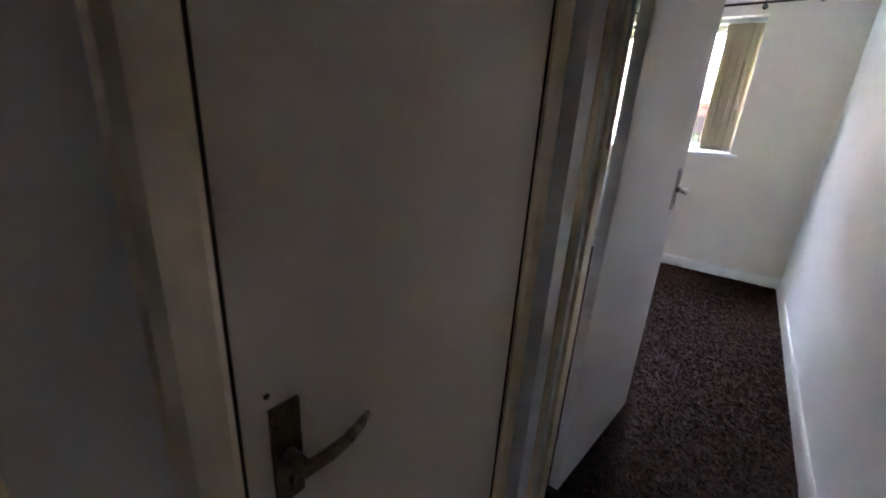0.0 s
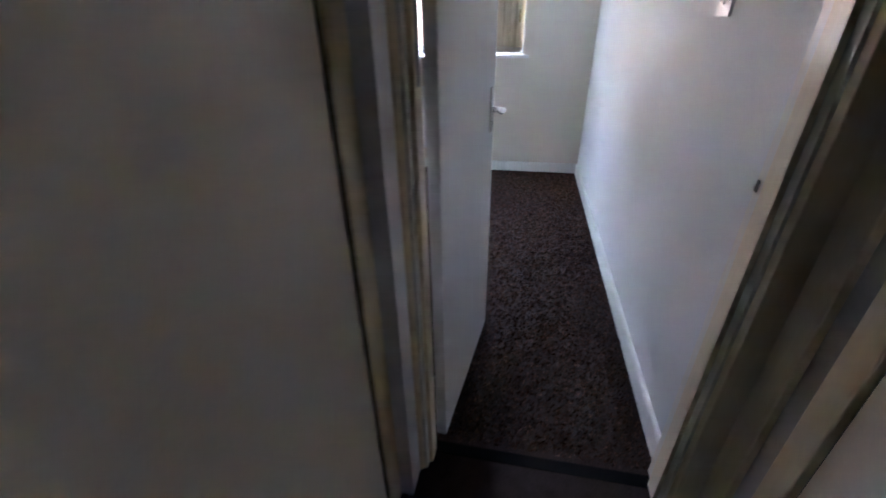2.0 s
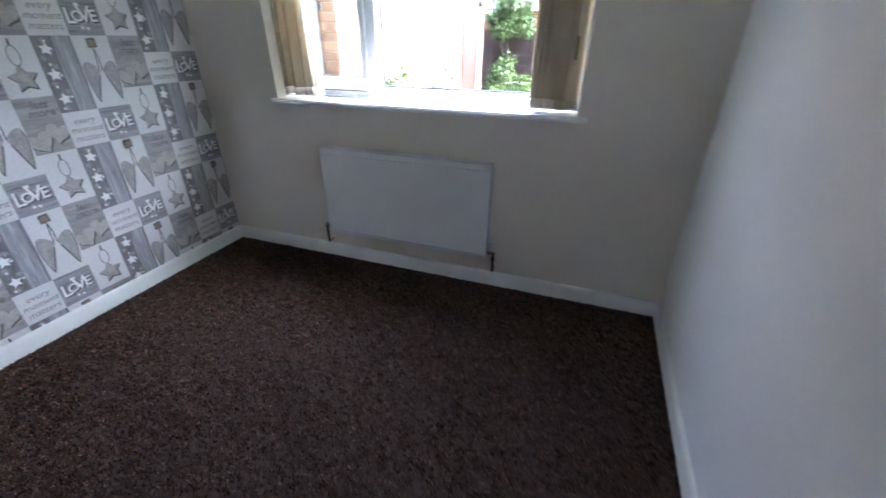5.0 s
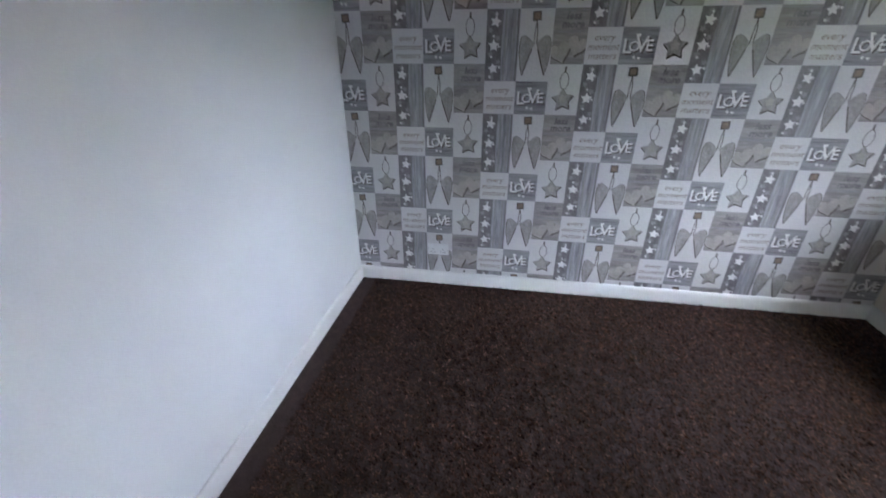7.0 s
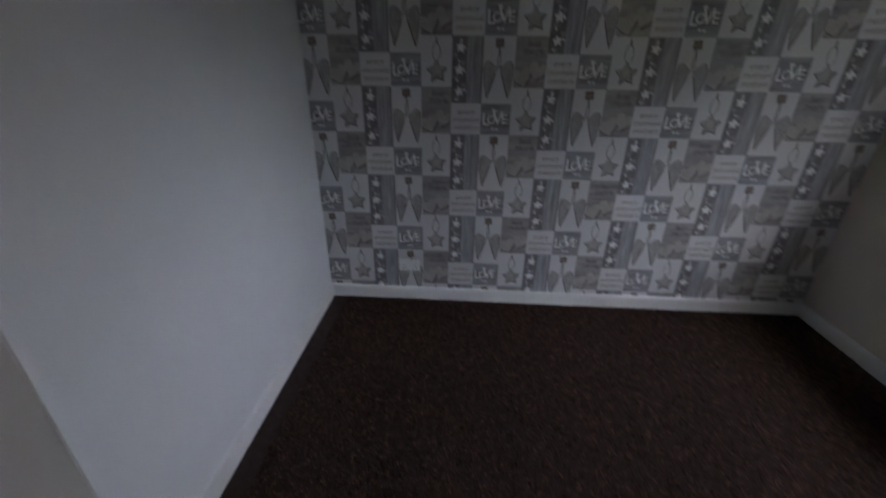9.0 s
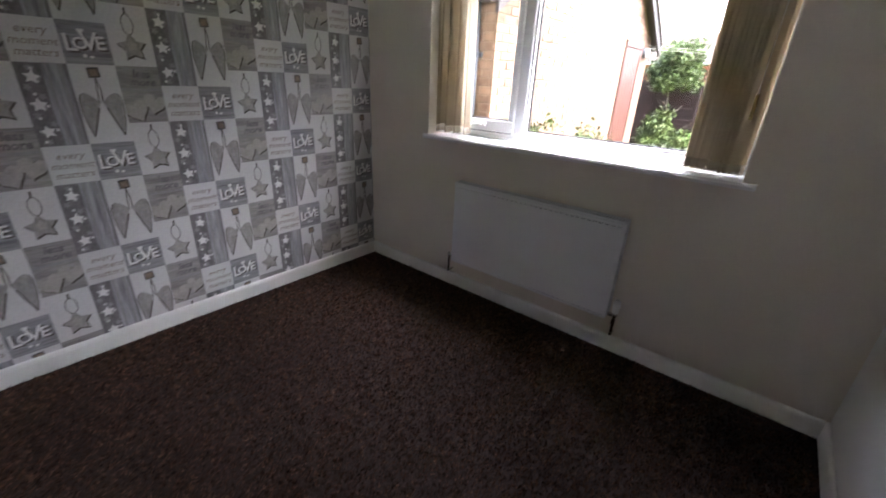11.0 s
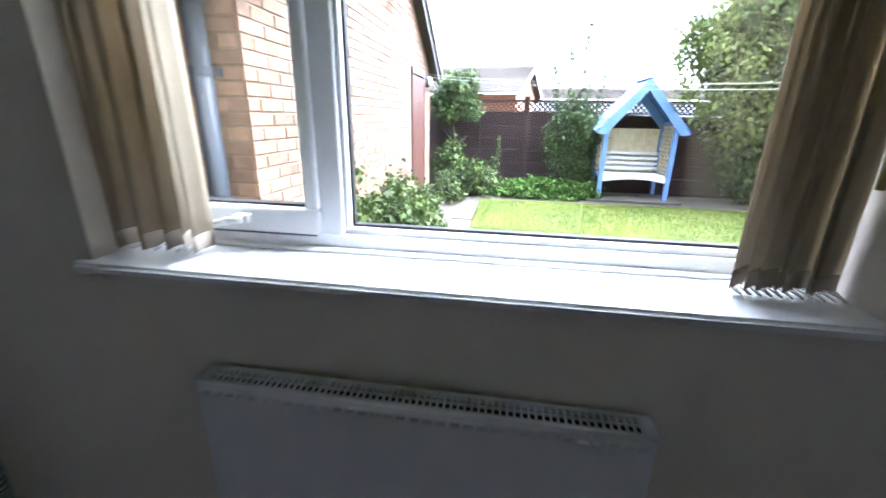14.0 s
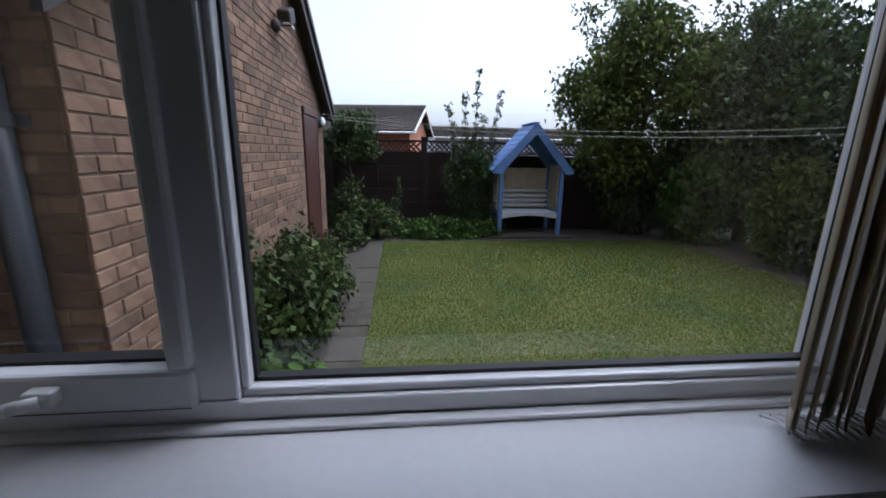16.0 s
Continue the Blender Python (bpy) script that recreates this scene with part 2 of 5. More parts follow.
for axis, fixed, sign, a, e in (("y", W, 1, 0, L), ("x", L, -1, W, 0), ("y", 0.0, -1, SOUTH, L), ("x", 0.0, 1, W, -1.115), ("x", SOUTH, 1, -1.115, 0)):
    structure("coving", along(axis, fixed, sign, COVE, a, e, H - 0.0805), CEILING, "white plaster coving below the ceiling", "coving")

# ---- the hall ----
HW = -0.86
b = bmesh.new()
box(b, HW - 0.1, -0.16 + 0.05, -0.06, HW, 0.0, H)
box(b, HW - 0.1, -0.94, 2.04, HW, -0.11, H)
box(b, HW - 0.1, -1.10, -0.06, HW, -0.94, H)
box(b, HW - 0.1, -1.90, 2.04, HW, -1.10, H)
box(b, HW - 0.1, -3.0, -0.06, HW, -1.90, H)
structure("hall_wall_west", b, CREAM_WALL, "cream painted hall wall with a cupboard door", "wall")
structure("hall_wall_east", new_box(0.05, -3.0, -0.06, 0.2, -0.0, H), CREAM_WALL, "cream painted hall wall", "wall")
structure("hall_wall_south", new_box(-0.96, -3.15, -0.06, 0.2, -3.0, H), CREAM_WALL, "cream painted end wall of the hall", "wall")
structure("cupboard_wall", new_box(-1.65, -1.1, -0.06, -1.55, -0.1, H), CREAM_WALL, "plain back wall of the hall cupboard", "wall")
# the room across the hall; an unseen opening is added to let daylight in
structure("side_room_floor", new_box(-3.4, -3.0, -0.07, -0.95, -1.10, -0.006), LAMINATE, "grey wood laminate floor of a side room", "floor")
b = bmesh.new()
box(b, -3.5, -3.1, -0.06, -3.4, -1.0, 1.28)
box(b, -3.5, -3.1, 1.43, -3.4, -1.0, H)
box(b, -3.5, -3.1, 1.28, -3.4, -1.83, 1.43)
box(b, -3.5, -1.65, 1.28, -3.4, -1.0, 1.43)
box(b, -3.5, -3.15, -0.06, -0.96, -3.0, H)
box(b, -3.4, -1.10, -0.06, -0.96, -1.0, H)
structure("side_room_wall", b, WHITE_WALL, "white walls of a side room with an added light opening", "wall")
structure("baseboard", along("x", -1.10, -1, SKIRT, -3.4, -0.98), GLOSS, "white skirting board of the side room", "skirting board")
structure("baseboard", along("y", HW, 1, SKIRT, -0.085, -0.022), GLOSS, "short white hall skirting board by the door frames", "skirting board")

ARCH = [(0, 0), (0.006, 0), (0.014, 0.01), (0.018, 0.03), (0.02, 0.05), (0.014, 0.062), (0, 0.065)]


def architrave(axis, fixed, sign, a, e, top, name, label, mat, left=True, right=True):
    """The moulded surround of an opening from a to e in a wall along the axis."""
    def upright(v, way):
        def at(z):
            if axis == "x":
                return lambda p: [(v + way * u, fixed + sign * o, z) for o, u in p]
            return lambda p: [(fixed + sign * o, v + way * u, z) for o, u in p]
        return at
    root = None
    for v, way, ok in ((a, -1, left), (e, 1, right)):
        if ok:
            at = upright(v, way)
            ob = part(name, sweep(bmesh.new(), ARCH, [at(0), at(top + 0.065)]), mat, root)
            if root is None:
                root = tagged(ob, label, "door frame", kind="structure")
    part("head", along(axis, fixed, sign, [(o, top + u) for o, u in ARCH], a - 0.002, e + 0.002), mat, root)
    return root


architrave("y", HW, 1, -0.886, -0.155, 2.0, "cupboard_door_frame", "cream gloss moulded frame round the cupboard door", CREAM_GLOSS)
architrave("y", HW, 1, -1.88, -1.12, 2.0, "side_room_door_frame", "cream gloss frame of an open side doorway", CREAM_GLOSS)
# linings and stops
b = bmesh.new()
box(b, HW - 0.1, -0.93, 0, HW, -0.888, 2.03)
box(b, HW - 0.1, -0.15, 0, HW, -0.112, 2.03)
box(b, HW - 0.1, -0.888, 2.0, HW, -0.15, 2.03)
structure("cupboard_door_lining", b, CREAM_GLOSS, "cream gloss lining of the cupboard doorway", "door frame")
lining = bmesh.new()
box(lining, -0.805, -0.005, 0, -0.775, SOUTH + 0.005, 2.0, 0.002)
box(lining, -0.038, -0.005, 0, 0.0, SOUTH + 0.005, 2.0, 0.002)
box(lining, -0.805, -0.005, 2.0, 0.0, SOUTH + 0.005, 2.035, 0.002)
lining = structure("bedroom_door_lining", lining, LINING_PAINT, "off-white gloss lining of the open bedroom doorway", "door frame")
b = bmesh.new()
box(b, -0.775, 0.02, 0, -0.762, 0.075, 1.99, 0.002)
part("door_stop", b, CREAM_GLOSS, lining)
part("door_stop", new_box(-0.051, 0.02, 0, -0.038, 0.075, 1.99, 0.002), CREAM_GLOSS, lining)
part("foam_strip", new_box(-0.762, 0.036, 1.225, -0.757, 0.047, 1.95, 0.002), FOAM, lining, "white foam draught strip")
part("strike_plate", new_box(-0.0385, 0.11, 1.008, -0.0365, 0.123, 1.034), PEWTER, lining, "dark metal strike plate")
for z in (0.25, 1.75):
    part("hinge", rod(bmesh.new(), (-0.773, SOUTH + 0.012, z - 0.045), (-0.773, SOUTH + 0.012, z + 0.045), 0.005), CHROME, lining)
architrave("x", 0.0, -1, -0.785, -0.03, 2.0, "bedroom_door_frame", "cream gloss moulded frame of the bedroom doorway", CREAM_GLOSS, right=False)
b = new_box(-0.03, -0.03, 0, 0.05, -0.0, 2.06, 0.003)
box(b, 0.03, -0.11, 0, 0.05, -0.03, 2.06, 0.003)
structure("hall_corner_trim", b, CREAM_GLOSS, "cream gloss corner trim beside the bedroom doorway", "trim")
structure("threshold_strip", new_box(-0.775, 0.06, -0.004, -0.04, 0.105, 0.003, 0.002), STRIP, "dark metal carpet strip in the doorway", "trim")


def lever(parent, x, y, z, out, toward, mat, plate_label):
    """A backplate with a keyhole and a curved lever; out and toward are unit ways from the door and along it."""
    out, toward, up = Vector(out), Vector(toward), Vector((0, 0, 1))
    c = Vector((x, y, z))
    def slab(bm, o0, o1, t0, t1, u0, u1, bev):
        p = [c + out * o + toward * t + up * u for o in (o0, o1) for t in (t0, t1) for u in (u0, u1)]
        lo = [min(q[i] for q in p) for i in range(3)]
        hi = [max(q[i] for q in p) for i in range(3)]
        return box(bm, *lo, *hi, bevel=bev)
    plate = part("handle_plate", slab(bmesh.new(), 0, 0.007, -0.021, 0.021, -0.08, 0.08, 0.002), mat, parent, plate_label)
    b = bmesh.new()
    rod(b, c + out * 0.004, c + out * 0.045, 0.01)
    pts = [c + out * o + toward * t + up * u for o, t, u in ((0.045, -0.006, 0), (0.05, 0.03, 0.002), (0.05, 0.06, 0.004), (0.048, 0.085, 0.01), (0.044, 0.105, 0.018))]
    for p, q, r0, r1 in zip(pts, pts[1:], (0.01, 0.0095, 0.009, 0.008), (0.0095, 0.009, 0.008, 0.005)):
        rod(b, p, q, r0, r1)
        ball(b, q, r1)
    part("lever", b, mat, plate, smooth=True)
    part("keyhole", slab(bmesh.new(), 0.007, 0.0076, -0.003, 0.003, -0.055, -0.04, 0), DARK, plate)


def hall_cupboard_door():
    t = thing("cupboard_door", (HW - 0.02, -0.53, 0), "closed flat cream cupboard door with tarnished lever handle", "door", kind="structure")
    part("door_leaf", new_box(HW - 0.045, -0.877, 0.006, HW - 0.006, -0.158, 1.994, 0.002), DOOR_PAINT, t)
    lever(t, HW - 0.006, -0.822, 0.845, (1, 0, 0), (0, 1, 0), BRASS, "tarnished brass backplate")
    # Solid dark strips fill both gaps and stand for the shade in them.
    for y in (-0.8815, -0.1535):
        part("door_gap", new_box(HW - 0.02, y - 0.0043, 0.004, HW - 0.0035, y + 0.0043, 1.998), GAP_SHADE, t, "dark brown strip standing for the shade beside the door")
    part("screw_hole", rod(bmesh.new(), (HW - 0.008, -0.842, 0.945), (HW - 0.0045, -0.842, 0.945), 0.004, sides=8), DARK, t)


hall_cupboard_door()


def bedroom_door():
    hx, hy = -0.773, SOUTH + 0.007
    t = thing("bedroom_door", (hx, hy, 0), "flat white bedroom door standing open into the room", "door", kind="structure")
    free = hx + 0.69
    leaf = part("door_leaf", new_box(hx + 0.003, hy - 0.037, 0.012, free, hy - 0.002, 1.985, 0.002), WHITE_DOOR, t)
    lever(t, free - 0.06, hy - 0.037, 1.06, (0, -1, 0), (-1, 0, 0), CHROME, "worn chrome backplate")
    lever(t, free - 0.06, hy - 0.002, 1.06, (0, 1, 0), (-1, 0, 0), CHROME, "worn chrome backplate")
    part("latch_plate", new_box(free - 0.0005, hy - 0.031, 1.0, free + 0.002, hy - 0.008, 1.12), CHROME, leaf)
    t.rotation_euler = (0, 0, radians(84))


bedroom_door()


def hall_side_door():
    t = thing("hall_side_door", (0.05, -0.6, 0), "cream hall door standing shut in its frame", "door", kind="structure")
    part("door_leaf", new_box(0.035, -1.0, 0.006, 0.049, -0.25, 1.98, 0.002), DOOR_PAINT, t)
    # A dark strip stands for the shade between leaf and casing.
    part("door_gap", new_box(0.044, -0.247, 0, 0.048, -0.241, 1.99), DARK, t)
    part("door_casing", new_box(0.028, -0.238, 0, 0.049, -0.175, 2.05, 0.004), CREAM_GLOSS, t)


hall_side_door()

# ---- the window ----
GY = 3.610            # plane of the glass


def frame_bar(bm, x0, z0, x1, z1, y0=3.551, y1=3.641, bevel=0.006):
    box(bm, x0, y0, z0, x1, y1, z1, bevel)


def window():
    x0, x1, z0, z1 = WIN
    x0, x1 = x0 + 0.002, x1 - 0.002
    t = thing("window_1", ((x0 + x1) / 2, 3.58, z0), "white plastic-framed window with one side-hung opening light", "window", kind="structure")
    b = bmesh.new()
    frame_bar(b, x0, z0, x1, 1.150)
    frame_bar(b, x0, z1 - 0.055, x1, z1 - 0.002)
    frame_bar(b, x0, 1.150, x0 + 0.045, z1 - 0.055)
    frame_bar(b, x1 - 0.032, 1.150, x1, z1 - 0.055)
    frame_bar(b, -1.935, 1.150, -1.857, z1 - 0.055, 3.553)
    foot = [(-1.935, 1.152), (-1.896, 1.112), (-1.857, 1.152)]
    sweep(b, foot, [lambda p: [(x, 3.5495, z) for x, z in p], lambda p: [(x, 3.556, z) for x, z in p]])
    part("window_frame", b, UPVC, t)
    # The sash's shadow line on the frame, drawn as a thin black strip.
    part("sash_gap", new_box(x0 + 0.045, 3.5492, 1.1405, -1.94, 3.553, 1.1455), GASKET, t, "dark strip for the shadow line under the opening sash")
    bead = bmesh.new()
    for a in ((-1.857, 1.150, x1 - 0.032, 1.168), (-1.857, z1 - 0.075, x1 - 0.032, z1 - 0.055), (-1.857, 1.168, -1.842, z1 - 0.075), (x1 - 0.047, 1.168, x1 - 0.032, z1 - 0.075)):
        box(bead, a[0], 3.564, a[1], a[2], 3.606, a[3], 0.005)
    part("glazing_bead", bead, UPVC, t)
    sash = bmesh.new()
    sx0, sx1, sz0, sz1 = x0 + 0.03, -1.925, 1.146, z1 - 0.04
    for a in ((sx0, sz0, sx1, 1.222), (sx0, sz1 - 0.075, sx1, sz1), (sx0, 1.222, sx0 + 0.06, sz1 - 0.075), (sx1 - 0.043, 1.222, sx1, sz1 - 0.075)):
        box(sash, a[0], 3.538, a[1], a[2], 3.625, a[3], 0.009)
    sash = part("opening_sash", sash, UPVC, t)
    gap = bmesh.new()
    for a in ((-1.842, 1.168, x1 - 0.047, 1.176), (-1.842, 1.168, -1.836, z1 - 0.075), (x1 - 0.053, 1.168, x1 - 0.047, z1 - 0.075), (-1.842, z1 - 0.081, x1 - 0.047, z1 - 0.075)):
        box(gap, a[0], 3.588, a[1], a[2], 3.610, a[3])
    part("gasket", gap, GASKET, t, "black rubber gasket")
    gap = bmesh.new()
    for a in ((sx0 + 0.06, 1.222, sx1 - 0.043, 1.229), (sx0 + 0.06, 1.222, sx0 + 0.066, sz1 - 0.075), (sx1 - 0.049, 1.222, sx1 - 0.043, sz1 - 0.075)):
        box(gap, a[0], 3.576, a[1], a[2], 3.610, a[3])
    part("gasket", gap, GASKET, sash, "black rubber gasket")
    for name, a, p in (("fixed_pane", (-1.842, 1.168, x1 - 0.047, z1 - 0.075), t), ("opening_pane", (sx0 + 0.06, 1.222, sx1 - 0.043, sz1 - 0.075), sash)):
        ob = part(name, new_box(a[0], GY, a[1], a[2], GY + 0.004, a[3]), GLASS, p, "clear window glass")
        ob.visible_shadow = False
    h = bmesh.new()
    box(h, -2.180, 3.512, 1.176, -2.135, 3.54, 1.204, 0.005)
    for p, q, r0, r1 in (((-2.150, 3.511, 1.19), (-2.185, 3.496, 1.188), 0.011, 0.011), ((-2.185, 3.496, 1.188), (-2.255, 3.491, 1.172), 0.011, 0.009), ((-2.255, 3.491, 1.172), (-2.290, 3.491, 1.182), 0.009, 0.008), ((-2.290, 3.491, 1.182), (-2.340, 3.491, 1.184), 0.008, 0.007)):
        rod(h, p, q, r0, r1)
        ball(h, q, r1)
    h = part("window_handle", h, PLASTIC, sash, "white cranked window handle", smooth=True)
    part("keyhole", rod(bmesh.new(), (-2.250, 3.483, 1.172), (-2.250, 3.479, 1.171), 0.005), DARK, h)
    trim = new_box(x0, 3.523, z0 + 0.001, x1, 3.551, z0 + 0.012, 0.004)
    part("cover_trim", trim, UPVC, t)


window()
b = bmesh.new()
outline = [(WIN[0] - 0.035, L - 0.032), (WIN[1] + 0.055, L - 0.032), (WIN[1] + 0.055, L - 0.001), (WIN[1] - 0.001, L - 0.001), (WIN[1] - 0.001, 3.55), (WIN[0] + 0.001, 3.55), (WIN[0] + 0.001, L - 0.001), (WIN[0] - 0.035, L - 0.001)]
sweep(b, outline, [lambda p: [(x, y, 1.072) for x, y in p], lambda p: [(x, y, 1.10) for x, y in p]])
bmesh.ops.bevel(b, geom=[e for e in b.edges if all(v.co.y < L - 0.03 for v in e.verts)], offset=0.009, segments=3, affect="EDGES")
structure("window_sill", b, SILL, "deep white gloss window sill board", "window sill")


def slat(mat_body, mat_hem, parent, x, y, yaw, bottom, top, lean):
    """One hanging strip of the vertical blind, slightly bowed, with a weighted hem."""
    def ring(z, w):
        c, s = math.cos(yaw), math.sin(yaw)
        pts = []
        for side in (1, -1):
            us = (-0.5, -0.25, 0, 0.25, 0.5) if side == 1 else (0.5, 0.25, 0, -0.25, -0.5)
            for u in us:
                d = 0.006 * (1 - 4 * u * u) + side * 0.0007
                pts.append((x + lean * (z - top) + u * w * c - d * s, y + u * w * s + d * c, z))
        return pts
    same = lambda r: (lambda p: r)
    ob = part("slat", sweep(bmesh.new(), None, [same(ring(z, 0.089)) for z in (bottom + 0.045, (top + bottom) / 2, top)]), mat_body, parent, smooth=True)
    part("hem_weight", sweep(bmesh.new(), None, [same(ring(z, w)) for z, w in ((bottom, 0.084), (bottom + 0.003, 0.089), (bottom + 0.045, 0.089))]), mat_hem, ob, smooth=True)


def vertical_blind():
    random.seed(4)
    t = thing("vertical_blind", (-1.56, 3.45, 2.16), "cream fabric vertical blind drawn aside in two stacks", "blind")
    part("headrail", new_box(WIN[0] + 0.01, 3.425, 2.148, WIN[1] - 0.01, 3.47, 2.183, 0.004), PLASTIC, t, "white headrail")
    for x0, x1, n in ((-2.465, -2.235, 8), (-0.85, -0.665, 11)):
        xs = [x0 + (x1 - x0) * i / (n - 1) for i in range(n)]
        for i, x in enumerate(xs):
            yaw = radians(92 + random.uniform(-28, 28)) if x0 < -2 else radians(34 + random.uniform(-9, 9))
            slat(BLIND, BLIND_HEM, t, x, 3.447 + random.uniform(-0.008, 0.008), yaw, 1.118 + random.uniform(-0.006, 0.006), 2.147, random.uniform(-0.012, 0.012))
        b = bmesh.new()
        last = None
        for i in range(n * 5):
            u = i / (n * 5 - 1)
            p = Vector((x0 - 0.02 + (x1 - x0 + 0.04) * u, 3.447 + 0.04 * math.cos(i * 1.25), 1.113 + 0.008 * math.sin(i * 1.25) ** 2))
            if last:
                rod(b, last, p, 0.0022, sides=6)
            ball(b, p, 0.0032)
            last = p
        part("bead_chain", b, PLASTIC, t, "white bead chain", smooth=True)
    b = bmesh.new()
    rod(b, (-0.668, 3.40, 1.46), (-0.672, 3.425, 2.15), 0.0016, sides=6)
    part("pull_cord", b, PLASTIC, t)
    part("cord_weight", rod(bmesh.new(), (-0.668, 3.40, 1.36), (-0.668, 3.40, 1.465), 0.0085, 0.0075, sides=12), material("amber_plastic", (0.35, 0.25, 0.08), 0.3), t, "amber plastic cord weight")


vertical_blind()


def curtain_rail():
    t = thing("curtain_rail", (-1.56, L - 0.1, 2.245), "dark metal curtain pole with cage finials above the window", "curtain pole")
    part("pole", rod(bmesh.new(), (-2.78, L - 0.1, 2.245), (-0.36, L - 0.1, 2.245), 0.009), PEWTER, t, smooth=True)
    for x, s in ((-2.78, -1), (-0.36, 1)):
        b = bmesh.new()
        rod(b, (x, L - 0.1, 2.245), (x + s * 0.015, L - 0.1, 2.245), 0.012)
        for k in range(6):
            a = k * math.pi / 3
            pts = [Vector((x + s * (0.015 + 0.055 * u), L - 0.1 + 0.026 * math.sin(math.pi * u) * math.cos(a + 2 * u), 2.245 + 0.026 * math.sin(math.pi * u) * math.sin(a + 2 * u))) for u in (0, 0.25, 0.5, 0.75, 1)]
            for p, q in zip(pts, pts[1:]):
                rod(b, p, q, 0.003, sides=6)
        ball(b, (x + s * 0.072, L - 0.1, 2.245), 0.006)
        part("finial", b, PEWTER, t, "open cage finial")
    for x in (-2.62, -1.56, -0.66):
        b = rod(bmesh.new(), (x, L - 0.002, 2.235), (x, L - 0.1, 2.235), 0.006)
        rod(b, (x, L - 0.008, 2.235), (x, L - 0.001, 2.235), 0.02)
        rod(b, (x - 0.008, L - 0.1, 2.245), (x + 0.008, L - 0.1, 2.245), 0.014)
        part("bracket", b, PEWTER, t)


curtain_rail()


def radiator():
    x0, x1, y0, y1, z0, z1 = -2.16, -1.028, 3.245, 3.322, 0.237, 0.827
    t = thing("radiator", ((x0 + x1) / 2, 3.28, z0), "white enamelled panel radiator on the wall below the window", "radiator")
    # pressed front panel with shallow vertical channels
    b = bmesh.new()
    cols, prof = 34, []
    step = (x1 - x0 - 0.03) / cols
    xs = [x0 + 0.008]
    ys = [0.0]
    for i in range(cols):
        a = x0 + 0.015 + i * step
        for f, d in ((0.12, 0.0), (0.3, 0.00025), (0.7, 0.00025), (0.88, 0.0)):
            xs.append(a + f * step)
            ys.append(d)
    xs.append(x1 - 0.008)
    ys.append(0.0)
    rows = [(z0 + 0.004, 0.012, 0, 0), (z0 + 0.012, 0.001, 0, 0), (z0 + 0.018, 0.0, 0, 0), (z0 + 0.022, 0.0, 0, 1), (z0 + 0.028, 0.0, 0, 1), (z0 + 0.029, 0.0, 0, 0), (z0 + 0.04, 0.0, 0, 0), (z0 + 0.05, 0.0, 1, 0), (z1 - 0.055, 0.0, 1, 0),
            (z1 - 0.045, 0.0, 0, 0), (z1 - 0.038, 0.0, 0, 0), (z1 - 0.035, 0.0, 0, 1), (z1 - 0.028, 0.0, 0, 1), (z1 - 0.027, 0.0, 0, 0), (z1 - 0.014, 0.001, 0, 0), (z1 - 0.004, 0.012, 0, 0)]
    grid = [[b.verts.new((x, y0 + back + d * on + (0.009 if dim and d else 0.0), z)) for x, d in zip(xs, ys)] for z, back, on, dim in rows]
    for r0, r1 in zip(grid, grid[1:]):
        for i in range(len(xs) - 1):
            b.faces.new((r0[i], r0[i + 1], r1[i + 1], r1[i]))
    box(b, x0 + 0.004, y0 + 0.012, z0, x1 - 0.004, y0 + 0.018, z1 - 0.006)
    part("front_panel", b, RADIATOR, t)
    part("back_panel", new_box(x0 + 0.01, y1 - 0.01, z0 + 0.01, x1 - 0.01, y1, z1 - 0.02), RADIATOR, t)
    fins = bmesh.new()
    for i in range(60):
        x = x0 + 0.02 + i * (x1 - x0 - 0.04) / 59
        box(fins, x - 0.001, y0 + 0.018, z0 + 0.06, x + 0.001, y1 - 0.01, z1 - 0.09)
    # Two dark sheets added behind the panels to paint the slots' shade.
    box(fins, x0 + 0.008, y0 + 0.0185, z0 + 0.02, x1 - 0.008, y0 + 0.021, z1 - 0.016)
    box(fins, x0 + 0.008, y1 - 0.0135, z0 + 0.02, x1 - 0.008, y1 - 0.0105, z1 - 0.016)
    part("convector_fins", fins, SHADED_FIN_STEEL, t)
    grille = bmesh.new()
    box(grille, x0, y0 + 0.004, z1 - 0.014, x1, y0 + 0.018, z1, 0.003)
    box(grille, x0, y1 - 0.012, z1 - 0.014, x1, y1, z1, 0.003)
    box(grille, x0, y0 + 0.004, z1 - 0.014, x0 + 0.03, y1, z1, 0.003)
    box(grille, x1 - 0.03, y0 + 0.004, z1 - 0.014, x1, y1, z1, 0.003)
    box(grille, x0 + 0.03, (y0 + y1) / 2 + 0.001, z1 - 0.008, x1 - 0.03, (y0 + y1) / 2 + 0.007, z1 - 0.002)
    n = 64
    for i in range(n + 1):
        x = x0 + 0.03 + (x1 - x0 - 0.06) * i / n
        box(grille, x - 0.0027, y0 + 0.016, z1 - 0.008, x + 0.0027, y1 - 0.01, z1 - 0.002)
    part("top_grille", grille, RADIATOR, t, "slotted white top grille")
    for x, s in ((x0, 1), (x1, -1)):
        part("side_panel", new_box(x, y0 + 0.012, z0 + 0.012, x + s * 0.006, y1, z1 - 0.004, 0.002), RADIATOR, t)
    for x in (x0 + 0.2, x1 - 0.2):
        part("wall_bracket", new_box(x - 0.02, y1, z0 + 0.06, x + 0.02, L - 0.001, z1 - 0.08), RADIATOR, t)
    for x, s, top in ((x1 + 0.038, -1, 0.36), (x0 - 0.045, 1, 0.235)):
        v = bmesh.new()
